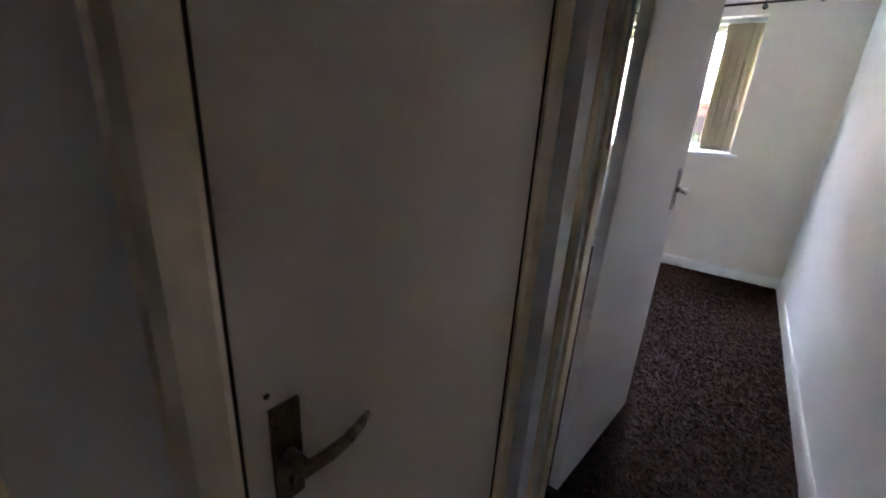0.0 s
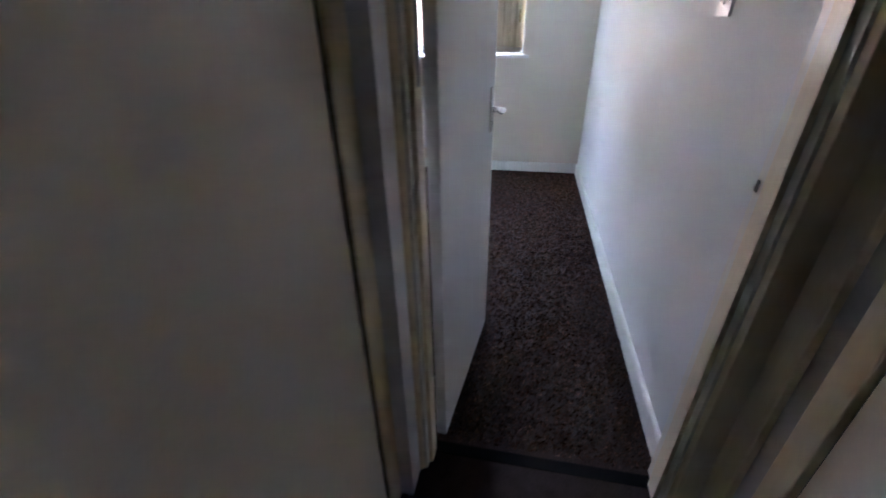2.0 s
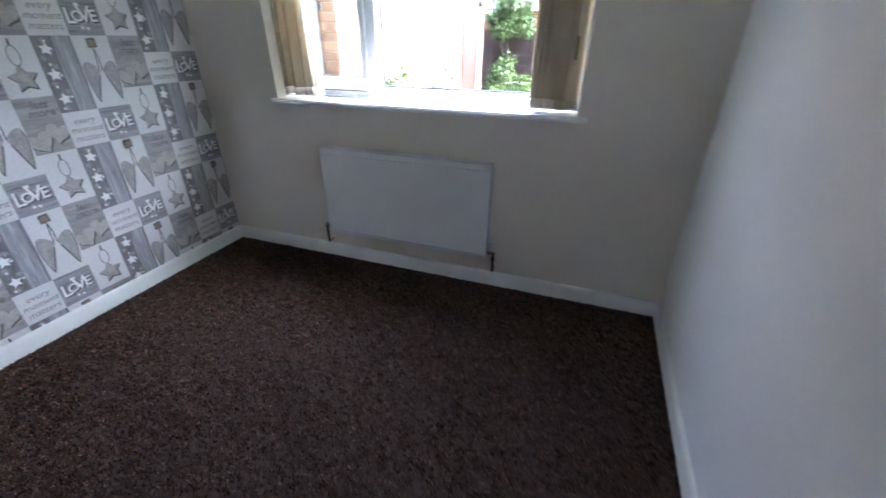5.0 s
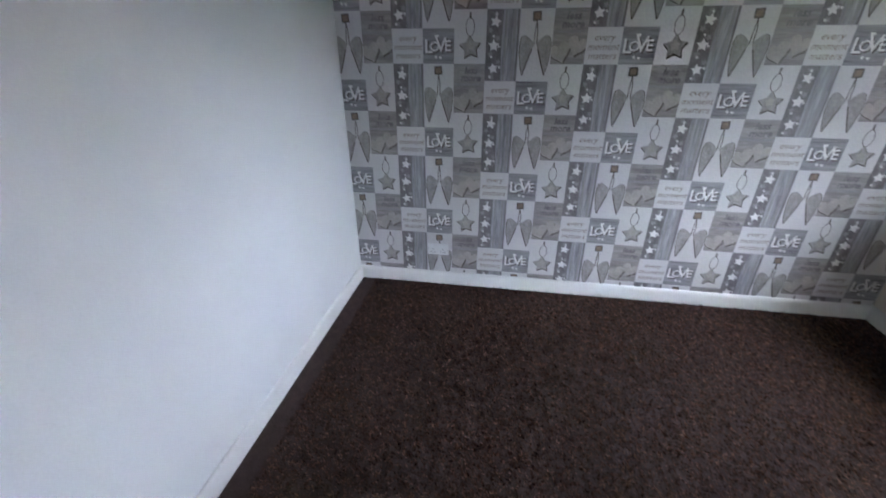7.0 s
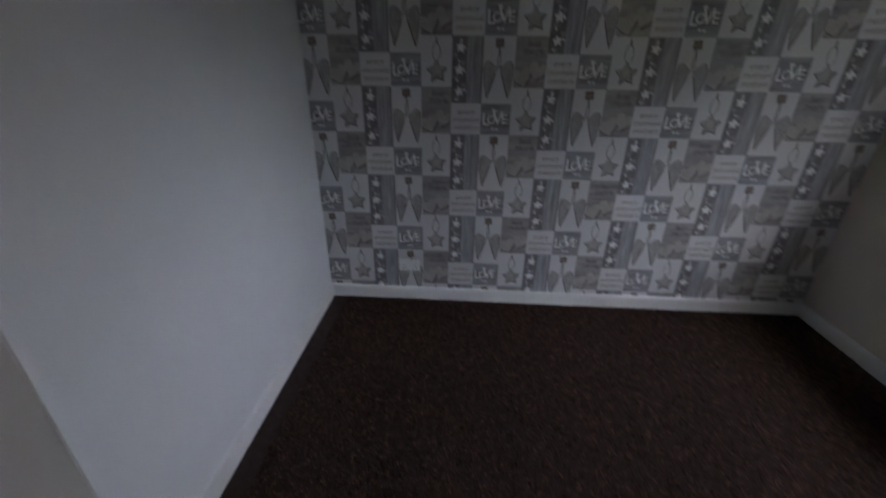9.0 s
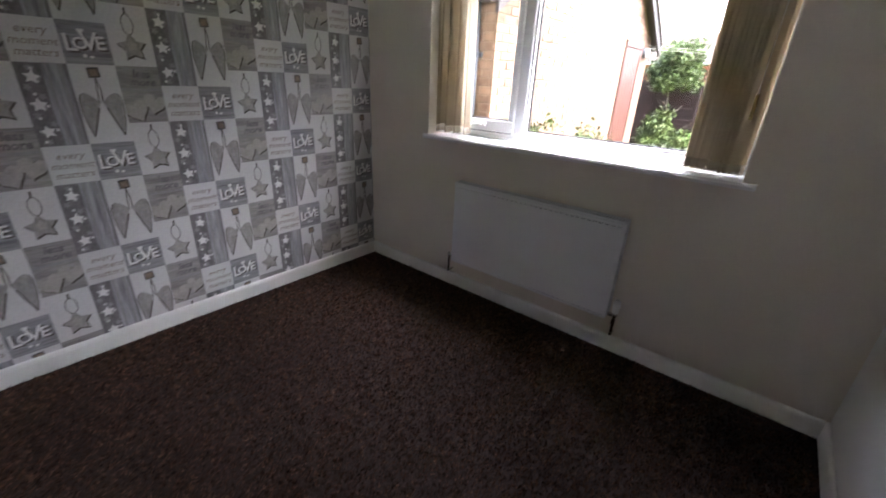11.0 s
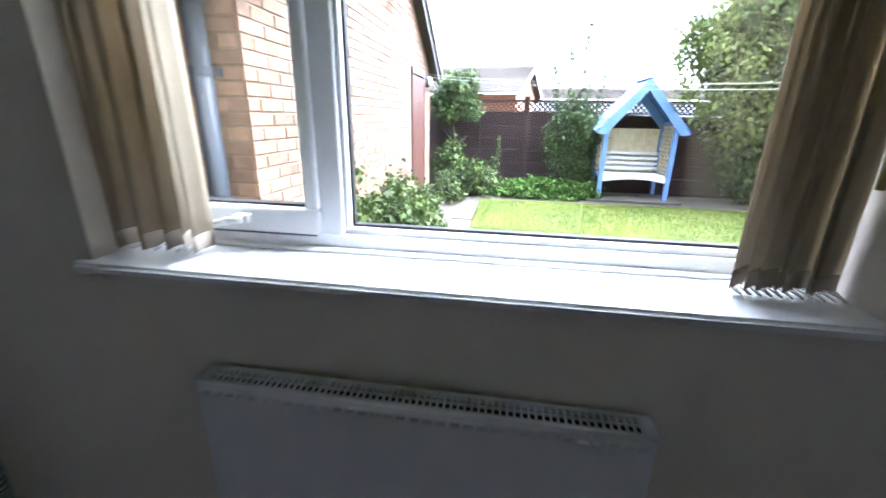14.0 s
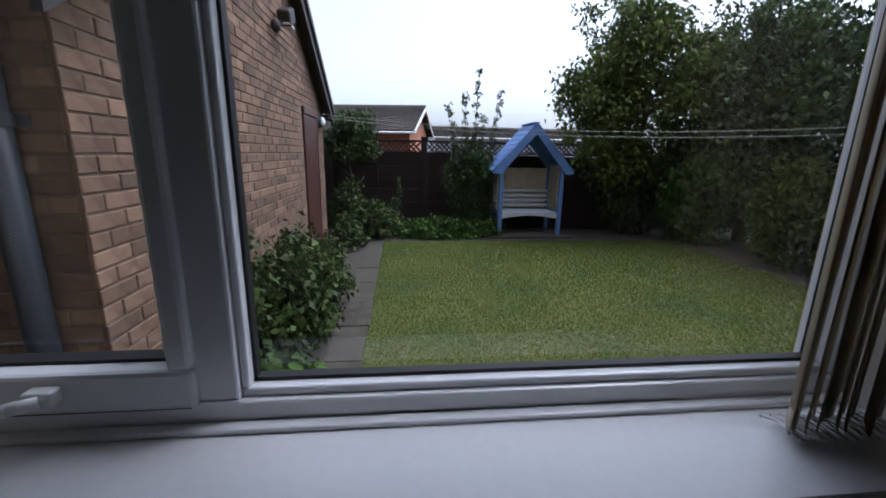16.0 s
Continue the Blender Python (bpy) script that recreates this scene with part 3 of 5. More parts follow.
        rod(v, (x, 3.29, 0.265), (x, 3.29, 0.16), 0.009)
        rod(v, (x, 3.29, 0.262), (x + s * 0.045, 3.29, 0.262), 0.011)
        ball(v, (x, 3.29, 0.262), 0.016)
        rod(v, (x, 3.29, 0.205), (x, 3.29, 0.235), 0.012, sides=6)
        rod(v, (x, 3.29, 0.17), (x, 3.29, 0.135), 0.0085)
        ball(v, (x, 3.29, 0.135), 0.0095)
        rod(v, (x, 3.29, 0.135), (x, L - 0.001, 0.135), 0.0075)
        v = part("valve", v, CHROME, t, "chrome valve with a pipe into the wall", smooth=False)
        if s < 0:
            part("thermostat_head", rod(rod(bmesh.new(), (x, 3.29, 0.278), (x, 3.29, 0.345), 0.018, 0.021, 16), (x, 3.29, 0.345), (x, 3.29, 0.36), 0.021, 0.014, 16), PLASTIC, v, "white plastic valve head")
        else:
            part("valve_cap", rod(bmesh.new(), (x, 3.29, 0.27), (x, 3.29, 0.282), 0.011, 0.009), CHROME, v)


radiator()


def socket():
    t = thing("double_socket", (W + 0.004, 0.585, 0.28), "white double power socket low on the wallpapered wall", "socket")
    b = new_box(W + 0.001, 0.512, 0.235, W + 0.013, 0.658, 0.321, 0.003)
    part("face_plate", b, PLASTIC, t)
    for y in (0.55, 0.62):
        part("rocker_switch", new_box(W + 0.013, y - 0.006, 0.29, W + 0.016, y + 0.006, 0.312, 0.001), PLASTIC, t)
        holes = bmesh.new()
        for dy, z in ((0, 0.279), (-0.011, 0.257), (0.011, 0.257)):
            box(holes, W + 0.0125, y + dy - 0.003, z - 0.003, W + 0.0133, y + dy + 0.003, z + 0.003)
        part("pin_holes", holes, DARK, t)
    for y in (0.518, 0.652):
        part("screw", rod(bmesh.new(), (W + 0.0125, y, 0.278), (W + 0.0138, y, 0.278), 0.003, sides=8), CHROME, t)


socket()


def light_switch():
    t = thing("light_switch", (-0.004, 0.645, 1.386), "white plastic single rocker light switch on white wall", "light switch")
    part("face_plate", new_box(-0.011, 0.600, 1.343, -0.001, 0.688, 1.429, 0.003), PLASTIC, t)
    part("rocker", new_box(-0.0155, 0.639, 1.374, -0.011, 0.651, 1.398, 0.002, turn=Matrix.Rotation(0.12, 4, "Y")), PLASTIC, t)
    for y in (0.613, 0.675):
        part("screw", rod(bmesh.new(), (-0.0118, y, 1.386), (-0.0105, y, 1.386), 0.0032, sides=8), PEWTER, t)


light_switch()

# ---- the wallpaper: rolls 0.53 m wide with a half-drop, printed squares ----
PAPER = material("printed_pale_paper", (0.72, 0.71, 0.7), 0.5, second=(0.6, 0.59, 0.58), scale=3, fine=90)
GREYWOOD = material("printed_grey_boards", (0.39, 0.385, 0.395), 0.5, second=(0.17, 0.167, 0.176), scale=7, fine=26, stretch=(1, 0.5, 7), mix=0.4)
STREAK = material("printed_grey_streaks", (0.5, 0.495, 0.515), 0.5, second=(0.19, 0.186, 0.2), scale=9, fine=30, stretch=(1, 6, 0.5), mix=0.4)
SHADE = material("printed_dark_boards", (0.26, 0.245, 0.245), 0.5, second=(0.12, 0.112, 0.115), scale=9, fine=60, stretch=(1, 3, 1), mix=0.5)
TAUPE = material("printed_taupe_boards", (0.41, 0.385, 0.365), 0.5, second=(0.21, 0.195, 0.185), scale=6, fine=30, stretch=(1, 0.6, 6), mix=0.4)
FEATHER = material("printed_feathers", (0.46, 0.435, 0.415), 0.5, second=(0.27, 0.25, 0.235), scale=30, fine=110, stretch=(1, 1, 0.5))
STONE = material("printed_stone", (0.5, 0.465, 0.425), 0.5, second=(0.35, 0.325, 0.295), scale=14, fine=90)
INK = material("printed_dark_ink", (0.085, 0.07, 0.062), 0.42, 0.25, second=(0.15, 0.125, 0.11), scale=40, fine=120)
PALE_INK = material("printed_white_ink", (0.86, 0.85, 0.83), 0.45, second=(0.78, 0.77, 0.75), scale=40, fine=120)
GOLD_INK = material("printed_gold_ink", (0.33, 0.26, 0.2), 0.36, 0.6, second=(0.22, 0.17, 0.13), scale=30, fine=120)
MID_INK = material("printed_mid_ink", (0.28, 0.27, 0.27), 0.5, second=(0.36, 0.35, 0.35), scale=40, fine=120)
ROLL = 0.53
T = ROLL / 3
Y_FIRST = -0.024
Y_LO, Y_HI, Z_LO, Z_HI = 0.001, L - 0.001, 0.1005, H - 0.081


def letters(text, size, bold=0.0, slant=0.0):
    """Points and faces of a word in the built-in font, centred, in the plane."""
    cu = bpy.data.curves.new("word", "FONT")
    cu.body, cu.size, cu.align_x, cu.align_y, cu.resolution_u, cu.offset, cu.shear = text, size, "CENTER", "CENTER", 2, bold, slant
    ob = bpy.data.objects.new("word", cu)
    scene.collection.objects.link(ob)
    me = bpy.data.meshes.new_from_object(ob.evaluated_get(bpy.context.evaluated_depsgraph_get()))
    pts = [(v.co.x, v.co.y) for v in me.vertices]
    faces = [tuple(p.vertices) for p in me.polygons]
    bpy.data.objects.remove(ob)
    bpy.data.meshes.remove(me)
    return pts, faces


def ngon(pts):
    return pts, [tuple(range(len(pts)))]


def star_shape(cx, cy, r, turn=0.0, inner=0.5):
    pts = []
    for i in range(10):
        a = math.pi / 2 + turn + i * math.pi / 5
        q = r if i % 2 == 0 else r * inner
        pts.append((cx + q * math.cos(a), cy + q * math.sin(a)))
    c = (cx, cy)
    return [c] + pts, [(0, i + 1, (i + 1) % 10 + 1) for i in range(10)]


def heart_shape(cx, cy, r, turn=0.0):
    pts = [(cx, cy)]
    for i in range(18):
        a = i * math.tau / 18
        x, y = 16 * math.sin(a) ** 3 / 17, (13 * math.cos(a) - 5 * math.cos(2 * a) - 2 * math.cos(3 * a) - math.cos(4 * a)) / 17
        pts.append((cx + r * (x * math.cos(turn) - y * math.sin(turn)), cy + r * (x * math.sin(turn) + y * math.cos(turn))))
    return pts, [(0, (i + 1) % 18 + 1, i + 1) for i in range(18)]


def stroke(pts, w):
    out, faces = [], []
    for (ax, ay), (bx, by) in zip(pts, pts[1:]):
        d = math.hypot(bx - ax, by - ay) or 1
        nx, ny = -(by - ay) / d * w / 2, (bx - ax) / d * w / 2
        k = len(out)
        out += [(ax + nx, ay + ny), (ax - nx, ay - ny), (bx - nx, by - ny), (bx + nx, by + ny)]
        faces.append((k, k + 1, k + 2, k + 3))
    return out, faces


def loop_shape(cx, cy, rx, ry, w):
    return stroke([(cx + rx * math.sin(a), cy + ry * math.cos(a)) for a in [i * math.tau / 14 for i in range(15)]], w)


WING = [(0.47, 1.04), (0.4, 1.13), (0.28, 1.24), (0.17, 1.3), (0.08, 1.26), (0.03, 1.1), (0.03, 0.82), (0.07, 0.55), (0.11, 0.34), (0.16, 0.18), (0.2, 0.3), (0.26, 0.46), (0.33, 0.68), (0.41, 0.92)]


def moved(shape, dx, dy, grow=1.0):
    pts, faces = shape
    return [(x * grow + dx, y * grow + dy) for x, y in pts], faces


def motifs():
    """The printed figures of each square: (column, top, layer, ink, shape in squares)."""
    out = []
    put = lambda col, top, layer, ink, shape: out.append((col, top, layer, ink, shape))

    def inside(shape, low):
        return [(min(max(x, 0.005), 0.995), min(max(y, low), -0.005)) for x, y in shape[0]], shape[1]

    # wings on a string with a tag, above the word LOVE
    for mirror in (False, True):
        flip = lambda pts: [((1 - x) if mirror else x, y - 2) for x, y in pts]
        pts = flip(WING)
        centre = (0.8 if mirror else 0.2, 0.85 - 2)
        n = len(pts)
        put(0, 0, 1, FEATHER, ([centre] + pts, [(0, i + 1, (i + 1) % n + 1) for i in range(n)]))
        for k in range(6):
            f = k / 6
            put(0, 0, 2, MID_INK, stroke(flip([(0.06 + 0.07 * f, 1.12 - 0.14 * k), (0.14 + 0.05 * f, 1.0 - 0.14 * k), (0.34 - 0.12 * f, 1.06 - 0.145 * k)]), 0.022))
        put(0, 0, 2, INK, stroke(flip(WING[4:10]), 0.022))
        put(0, 0, 2, INK, stroke(flip(WING[9:]), 0.04))
        put(0, 0, 2, MID_INK, stroke(flip(WING[:5]), 0.02))
    put(0, 0, 1, INK, ngon([(0.37, -0.33), (0.36, -0.08), (0.61, -0.06), (0.63, -0.31)]))
    put(0, 0, 2, GOLD_INK, ngon([(0.41, -0.29), (0.4, -0.12), (0.57, -0.1), (0.59, -0.27)]))
    put(0, 0, 1, INK, stroke([(0.5, -0.32), (0.47, -0.62), (0.46, -0.95)], 0.03))
    put(0, 0, 1, INK, stroke([(0.5, -0.32), (0.55, -0.62), (0.54, -0.95)], 0.03))
    # LOVE in uneven bold capitals, each with a dark shade under it
    for text, size, x, y in (("L", 0.56, 0.18, -2.52), ("O", 0.4, 0.38, -2.52), ("V", 0.6, 0.58, -2.47), ("E", 0.44, 0.8, -2.5)):
        word = letters(text, size, 0.006)
        put(0, 0, 1, INK, moved(word, x + 0.045, y - 0.04))
        put(0, 0, 2, PALE_INK, moved(word, x, y))
    put(0, 0, 2, PALE_INK, heart_shape(0.45, -2.22, 0.075))
    put(0, 0, 2, PALE_INK, star_shape(0.42, -2.8, 0.06))
    put(0, 0, 2, PALE_INK, heart_shape(0.56, -2.82, 0.05))
    for y in (-2.07, -2.24, -2.85, -2.95):
        put(0, 0, 0.5, MID_INK, stroke([(0.02, y), (0.4, y - 0.01), (0.98, y + 0.01)], 0.02))
    # two words over stone hearts, above a hanging star
    for word, y in (("less", -0.2), ("more", -0.42)):
        put(1, 0, 1, SHADE, moved(letters(word, 0.29, 0.01, 0.2), 0.55, y))
    for y in (-0.05, -0.58, -0.62):
        put(1, 0, 0.5, MID_INK, stroke([(0.01, y), (0.5, y - 0.015), (0.99, y)], 0.03))
    for x, y, r, turn in ((0.25, -1.16, 0.35, 0.35), (0.75, -0.98, 0.33, -0.3)):
        put(1, 0, 1, INK, inside(heart_shape(x + 0.035, y - 0.045, r, turn), -1.49))
        put(1, 0, 2, STONE, inside(heart_shape(x, y, r, turn), -1.49))
    put(1, -1.5, 1, INK, loop_shape(0.5, -0.47, 0.13, 0.25, 0.022))
    put(1, -1.5, 1, INK, ngon([(0.47, -0.24), (0.48, -0.07), (0.53, -0.06), (0.53, -0.24)]))
    put(1, -1.5, 1, INK, star_shape(0.52, -1.05, 0.37, 0.08, 0.56))
    put(1, -1.5, 2, FEATHER, star_shape(0.5, -1.02, 0.34, 0.08, 0.55))
    put(1, -1.5, 3, STONE, star_shape(0.5, -0.99, 0.15, 0.08, 0.6))
    # three lines of script, above a string of stars
    for word, y in (("every", -0.27), ("moment", -0.52), ("matters", -0.77)):
        put(2, -0.5, 1, GOLD_INK, moved(letters(word, 0.265, 0.0, 0.25), 0.5, y))
    put(2, -1.5, 0.5, SHADE, ngon([(0.0, -1.99), (0.5, -1.99), (0.47, -1.0), (0.5, -0.01), (0.0, -0.01)]))
    for i in range(9):
        put(2, -1.5, 1, MID_INK, star_shape(0.27 + 0.14 * math.sin(i * 2.3), -0.12 - 0.22 * i, 0.1, i))
    for i, (x, y, r) in enumerate(((0.27, -0.33, 0.17), (0.24, -0.98, 0.18), (0.25, -1.63, 0.17))):
        put(2, -1.5, 2, PALE_INK, star_shape(x, y, r, 0.2 * i - 0.2))
    for i in range(7):
        put(2, -1.5, 2, PALE_INK, star_shape(0.3 + 0.15 * math.sin(i * 2.9), -0.14 - 0.29 * i, 0.05, i))
    for x, w, ink in ((0.58, 0.05, MID_INK), (0.84, 0.08, MID_INK), (0.95, 0.05, SHADE)):
        put(2, -1.5, 0.5, ink, stroke([(x, -0.01), (x + 0.015, -1.0), (x, -1.99)], w))
    return out


def wallpaper():
    inks = [PAPER, GREYWOOD, TAUPE, STREAK, FEATHER, STONE, INK, PALE_INK, GOLD_INK, MID_INK, SHADE]
    squares = [(0, 0, 2, 0), (0, -2, 1, 1), (1, 0, 1.5, 2), (1, -1.5, 1.5, 0), (2, -0.5, 1, 0), (2, -1.5, 2, 3)]
    verts, faces, mats = [], [], []
    figures = motifs()
    rolls = int((Y_HI - Y_FIRST) / ROLL) + 1
    fv, ff, fm = [], [], []
    for k in range(rolls):
        y0 = Y_FIRST + k * ROLL
        shift = -ROLL / 2 * (k - 2)
        for r in range(-5, 7):
            z0 = 1.193 + shift + r * ROLL
            if z0 - ROLL * 1.6 > Z_HI or z0 < Z_LO - 0.1:
                continue
            for col, top, high, mat in squares:
                a, b_ = max(y0 + col * T, Y_LO), min(y0 + (col + 1) * T, Y_HI)
                hi, lo = min(z0 + top * T, Z_HI), max(z0 + (top - high) * T, Z_LO)
                if a >= b_ or lo >= hi:
                    continue
                n = len(verts)
                verts += [(W + 0.0012, a, lo), (W + 0.0012, b_, lo), (W + 0.0012, b_, hi), (W + 0.0012, a, hi)]
                faces.append((n, n + 1, n + 2, n + 3))
                mats.append(mat)
            for col, top, layer, ink, (pts, fs) in figures:
                p3 = [(y0 + (col + x) * T, z0 + (top + y) * T) for x, y in pts]
                if max(p[0] for p in p3) < Y_LO or min(p[0] for p in p3) > Y_HI or max(p[1] for p in p3) < Z_LO or min(p[1] for p in p3) > Z_HI:
                    continue
                n = len(fv)
                fv += [(W + 0.0016 + 0.0004 * layer, min(max(p[0], Y_LO), Y_HI), min(max(p[1], Z_LO), Z_HI)) for p in p3]
                ff += [tuple(n + i for i in f) for f in fs]
                fm += [inks.index(ink)] * len(fs)
    obs = []
    for name, v, f, m in (("wallpaper", verts, faces, mats), ("printed_figures", fv, ff, fm)):
        me = bpy.data.meshes.new(name)
        me.from_pydata(v, [], f)
        for one in inks:
            me.materials.append(one)
        me.polygons.foreach_set("material_index", m)
        me.validate()
        obs.append(new(name, me))
    tagged(obs[0], "grey patchwork wallpaper printed with wings, stars and hearts", "wallpaper", kind="structure")
    obs[1].parent = obs[0]


wallpaper()

# ---- outside ----
G = 0.1               # level of the garden
SOIL = material("garden_soil", (0.06, 0.048, 0.035), 0.95, second=(0.03, 0.025, 0.02), scale=4, fine=60, bump=0.8)
LAWN = material("lawn_thatch", (0.125, 0.125, 0.03), 0.95, second=(0.045, 0.07, 0.013), scale=1.2, fine=30, bump=0.6)
BLADE = material("grass_blade", (0.145, 0.175, 0.032), 0.85, second=(0.065, 0.11, 0.016), scale=1.0, fine=6, spread=0.22, island=True, translucent=0.2, mix=0.35, spec=0.03)
CONCRETE = material("worn_concrete", (0.11, 0.098, 0.078), 0.95, second=(0.028, 0.026, 0.02), scale=5, fine=45, bump=0.8, spread=0.25, mix=0.45)
MORTAR = material("tan_mortar", (0.2, 0.146, 0.1), 0.95, second=(0.14, 0.1, 0.068), scale=8, fine=120, bump=0.5)
PATH_SLAB = material("mossy_path_concrete", (0.085, 0.072, 0.054), 0.95, second=(0.02, 0.018, 0.012), scale=7, fine=60, bump=0.9, spread=0.15, mix=0.5)
BRICK = material("buff_brick", (0.235, 0.147, 0.092), 0.9, second=(0.115, 0.064, 0.04), scale=9, fine=55, bump=0.6, mix=0.4, spread=0.4)
BRICKS = material("buff_brick_joined", (0.235, 0.147, 0.092), 0.9, second=(0.115, 0.064, 0.04), scale=9, fine=55, bump=0.6, mix=0.4, spread=0.4, island=True)
BROWN_PAINT = material("brown_door_paint", (0.085, 0.035, 0.025), 0.45, second=(0.065, 0.027, 0.02), scale=5, fine=60, bump=0.1, stretch=(1, 1, 0.2))
DARK_WOOD = material("dark_stained_fence", (0.026, 0.0105, 0.009), 0.9, second=(0.009, 0.0045, 0.004), scale=5, fine=30, stretch=(0.3, 1, 3), bump=0.4, spread=0.3)
GATE_WOOD = material("blue_black_gate_wood", (0.018, 0.02, 0.027), 0.85, second=(0.008, 0.009, 0.013), scale=5, fine=40, stretch=(1, 1, 0.2), bump=0.4, spread=0.3)
BARGE = material("black_brown_board", (0.02, 0.016, 0.015), 0.6, second=(0.03, 0.024, 0.022), scale=6, fine=50)
ROOF = material("grey_brown_roof_tile", (0.125, 0.105, 0.088), 0.9, second=(0.05, 0.042, 0.035), scale=5, fine=40, bump=0.5, spread=0.25, island=True)
GREY_PIPE = material("grey_plastic_pipe", (0.05, 0.06, 0.075), 0.45, second=(0.035, 0.042, 0.055), scale=5, fine=60)
BLUE = material("blue_fence_paint", (0.14, 0.25, 0.52), 0.75, second=(0.1, 0.19, 0.4), scale=9, fine=60, bump=0.25, stretch=(1, 1, 0.4))
CREAM = material("cream_garden_paint", (0.66, 0.6, 0.43), 0.7, second=(0.42, 0.37, 0.26), scale=9, fine=60, bump=0.25)
PALE_BLUE = material("white_garden_paint", (0.62, 0.65, 0.66), 0.7, second=(0.48, 0.51, 0.53), scale=9, fine=60, bump=0.25)
BARK = material("bark", (0.07, 0.055, 0.04), 0.95, second=(0.035, 0.028, 0.022), scale=20, fine=70, bump=0.9, stretch=(1, 1, 0.3))
ORANGE = material("orange_far_brick", (0.4, 0.17, 0.09), 0.9, second=(0.32, 0.13, 0.07), scale=4, fine=30)
LEAF_A = material("mid_green_leaf", (0.15, 0.185, 0.042), 0.6, second=(0.03, 0.055, 0.012), scale=1.6, fine=9, spread=0.6, island=True, spec=0.2, translucent=0.2)
LEAF_B = material("dark_green_leaf", (0.09, 0.13, 0.04), 0.6, second=(0.018, 0.036, 0.012), scale=1.6, fine=9, spread=0.6, island=True, spec=0.2, translucent=0.15)
LEAF_C = material("bright_green_leaf", (0.09, 0.16, 0.035), 0.7, second=(0.03, 0.065, 0.014), scale=1.6, fine=9, spread=0.45, island=True, spec=0.08, translucent=0.25)
LEAF_BUSH = material("glossy_bush_leaf", (0.085, 0.12, 0.03), 0.55, second=(0.014, 0.03, 0.008), scale=2.5, fine=12, spread=0.6, island=True, spec=0.2, translucent=0.12)
LITTER = material("dry_leaf", (0.3, 0.23, 0.13), 0.8, second=(0.18, 0.12, 0.07), scale=5, fine=30, spread=0.4, island=True)
LINE = material("washing_line", (0.5, 0.52, 0.46), 0.7)

structure("ground", new_box(-70, L + 0.33, G - 0.4, 70, 120, G), SOIL, "bare brown garden soil round the lawn", "ground")
structure("lawn", new_box(-1.845, 3.9, G + 0.001, 3.3, 9.56, G + 0.014), LAWN, "small mown back lawn with worn patches", "lawn")


def from_arrays(name, verts, faces_per, mat, parent=None, kind="", label="", category=""):
    """A mesh of many alike loose triangles or quads; verts in order, faces_per points a face."""
    me = bpy.data.meshes.new(name)
    n = len(verts)
    me.vertices.add(n)
    me.vertices.foreach_set("co", np.asarray(verts, dtype=np.float32).ravel())
    me.loops.add(n)
    me.loops.foreach_set("vertex_index", np.arange(n, dtype=np.int32))
    me.polygons.add(n // faces_per)
    me.polygons.foreach_set("loop_start", np.arange(0, n, faces_per, dtype=np.int32))
    me.update(calc_edges=True)
    me.materials.append(mat)
    ob = new(name, me)
    if parent:
        ob.parent = parent
        ob.matrix_parent_inverse = Matrix.Translation(-Vector(BASE.get(parent.name, (0, 0, 0))))
    return tagged(ob, label, category, kind=kind)


rng = np.random.default_rng(7)


def blades(name, x0, x1, y0, y1, z, n, tall, wide, lean, mat, label, category, skip=None):
    p = np.stack([rng.uniform(x0, x1, n), rng.uniform(y0, y1, n), np.full(n, z)], 1)
    if skip is not None:
        p = p[skip(p)]
        n = len(p)
    a = rng.uniform(0, math.tau, n)
    side = np.stack([np.cos(a), np.sin(a), np.zeros(n)], 1) * (wide * rng.uniform(0.6, 1.2, n))[:, None]
    tip = np.stack([rng.normal(0, lean, n), rng.normal(0, lean, n), rng.uniform(0.5, 1.1, n)], 1) * tall
    v = np.stack([p - side / 2, p + side / 2, p + tip], 1).reshape(-1, 3)
    return from_arrays(name, v, 3, mat, kind="stuff", label=label, category=category)


def leaves(n, centre, radius, size, clumps=40, shell=0.75, drop=0.3, spread=0.17):
    """Folded leaves gathered in clumps over an uneven rounded body: an array of quads."""
    d = rng.normal(size=(clumps, 3))
    d /= np.linalg.norm(d, axis=1)[:, None]
    c = np.asarray(centre) + d * np.asarray(radius) * rng.uniform(shell * 0.6, 1.08, clumps)[:, None]
    who = rng.integers(0, clumps, n)
    p = c[who] + rng.normal(size=(n, 3)) * np.asarray(radius) * spread
    way = rng.normal(size=(n, 3))
    way[:, 2] -= drop
    way /= np.linalg.norm(way, axis=1)[:, None]
    other = rng.normal(size=(n, 3))
    side = np.cross(way, other)
    side /= np.linalg.norm(side, axis=1)[:, None] + 1e-9
    s = (size * rng.uniform(0.55, 1.3, n))[:, None]
    q = np.stack([p, p + way * s * 0.5 + side * s * 0.3, p + way * s, p + way * s * 0.5 - side * s * 0.3], 1)
    q[:, 2, 2] -= s[:, 0] * 0.2
    q[:, :, 2] = np.maximum(q[:, :, 2], G + 0.004)
    return q.reshape(-1, 3)


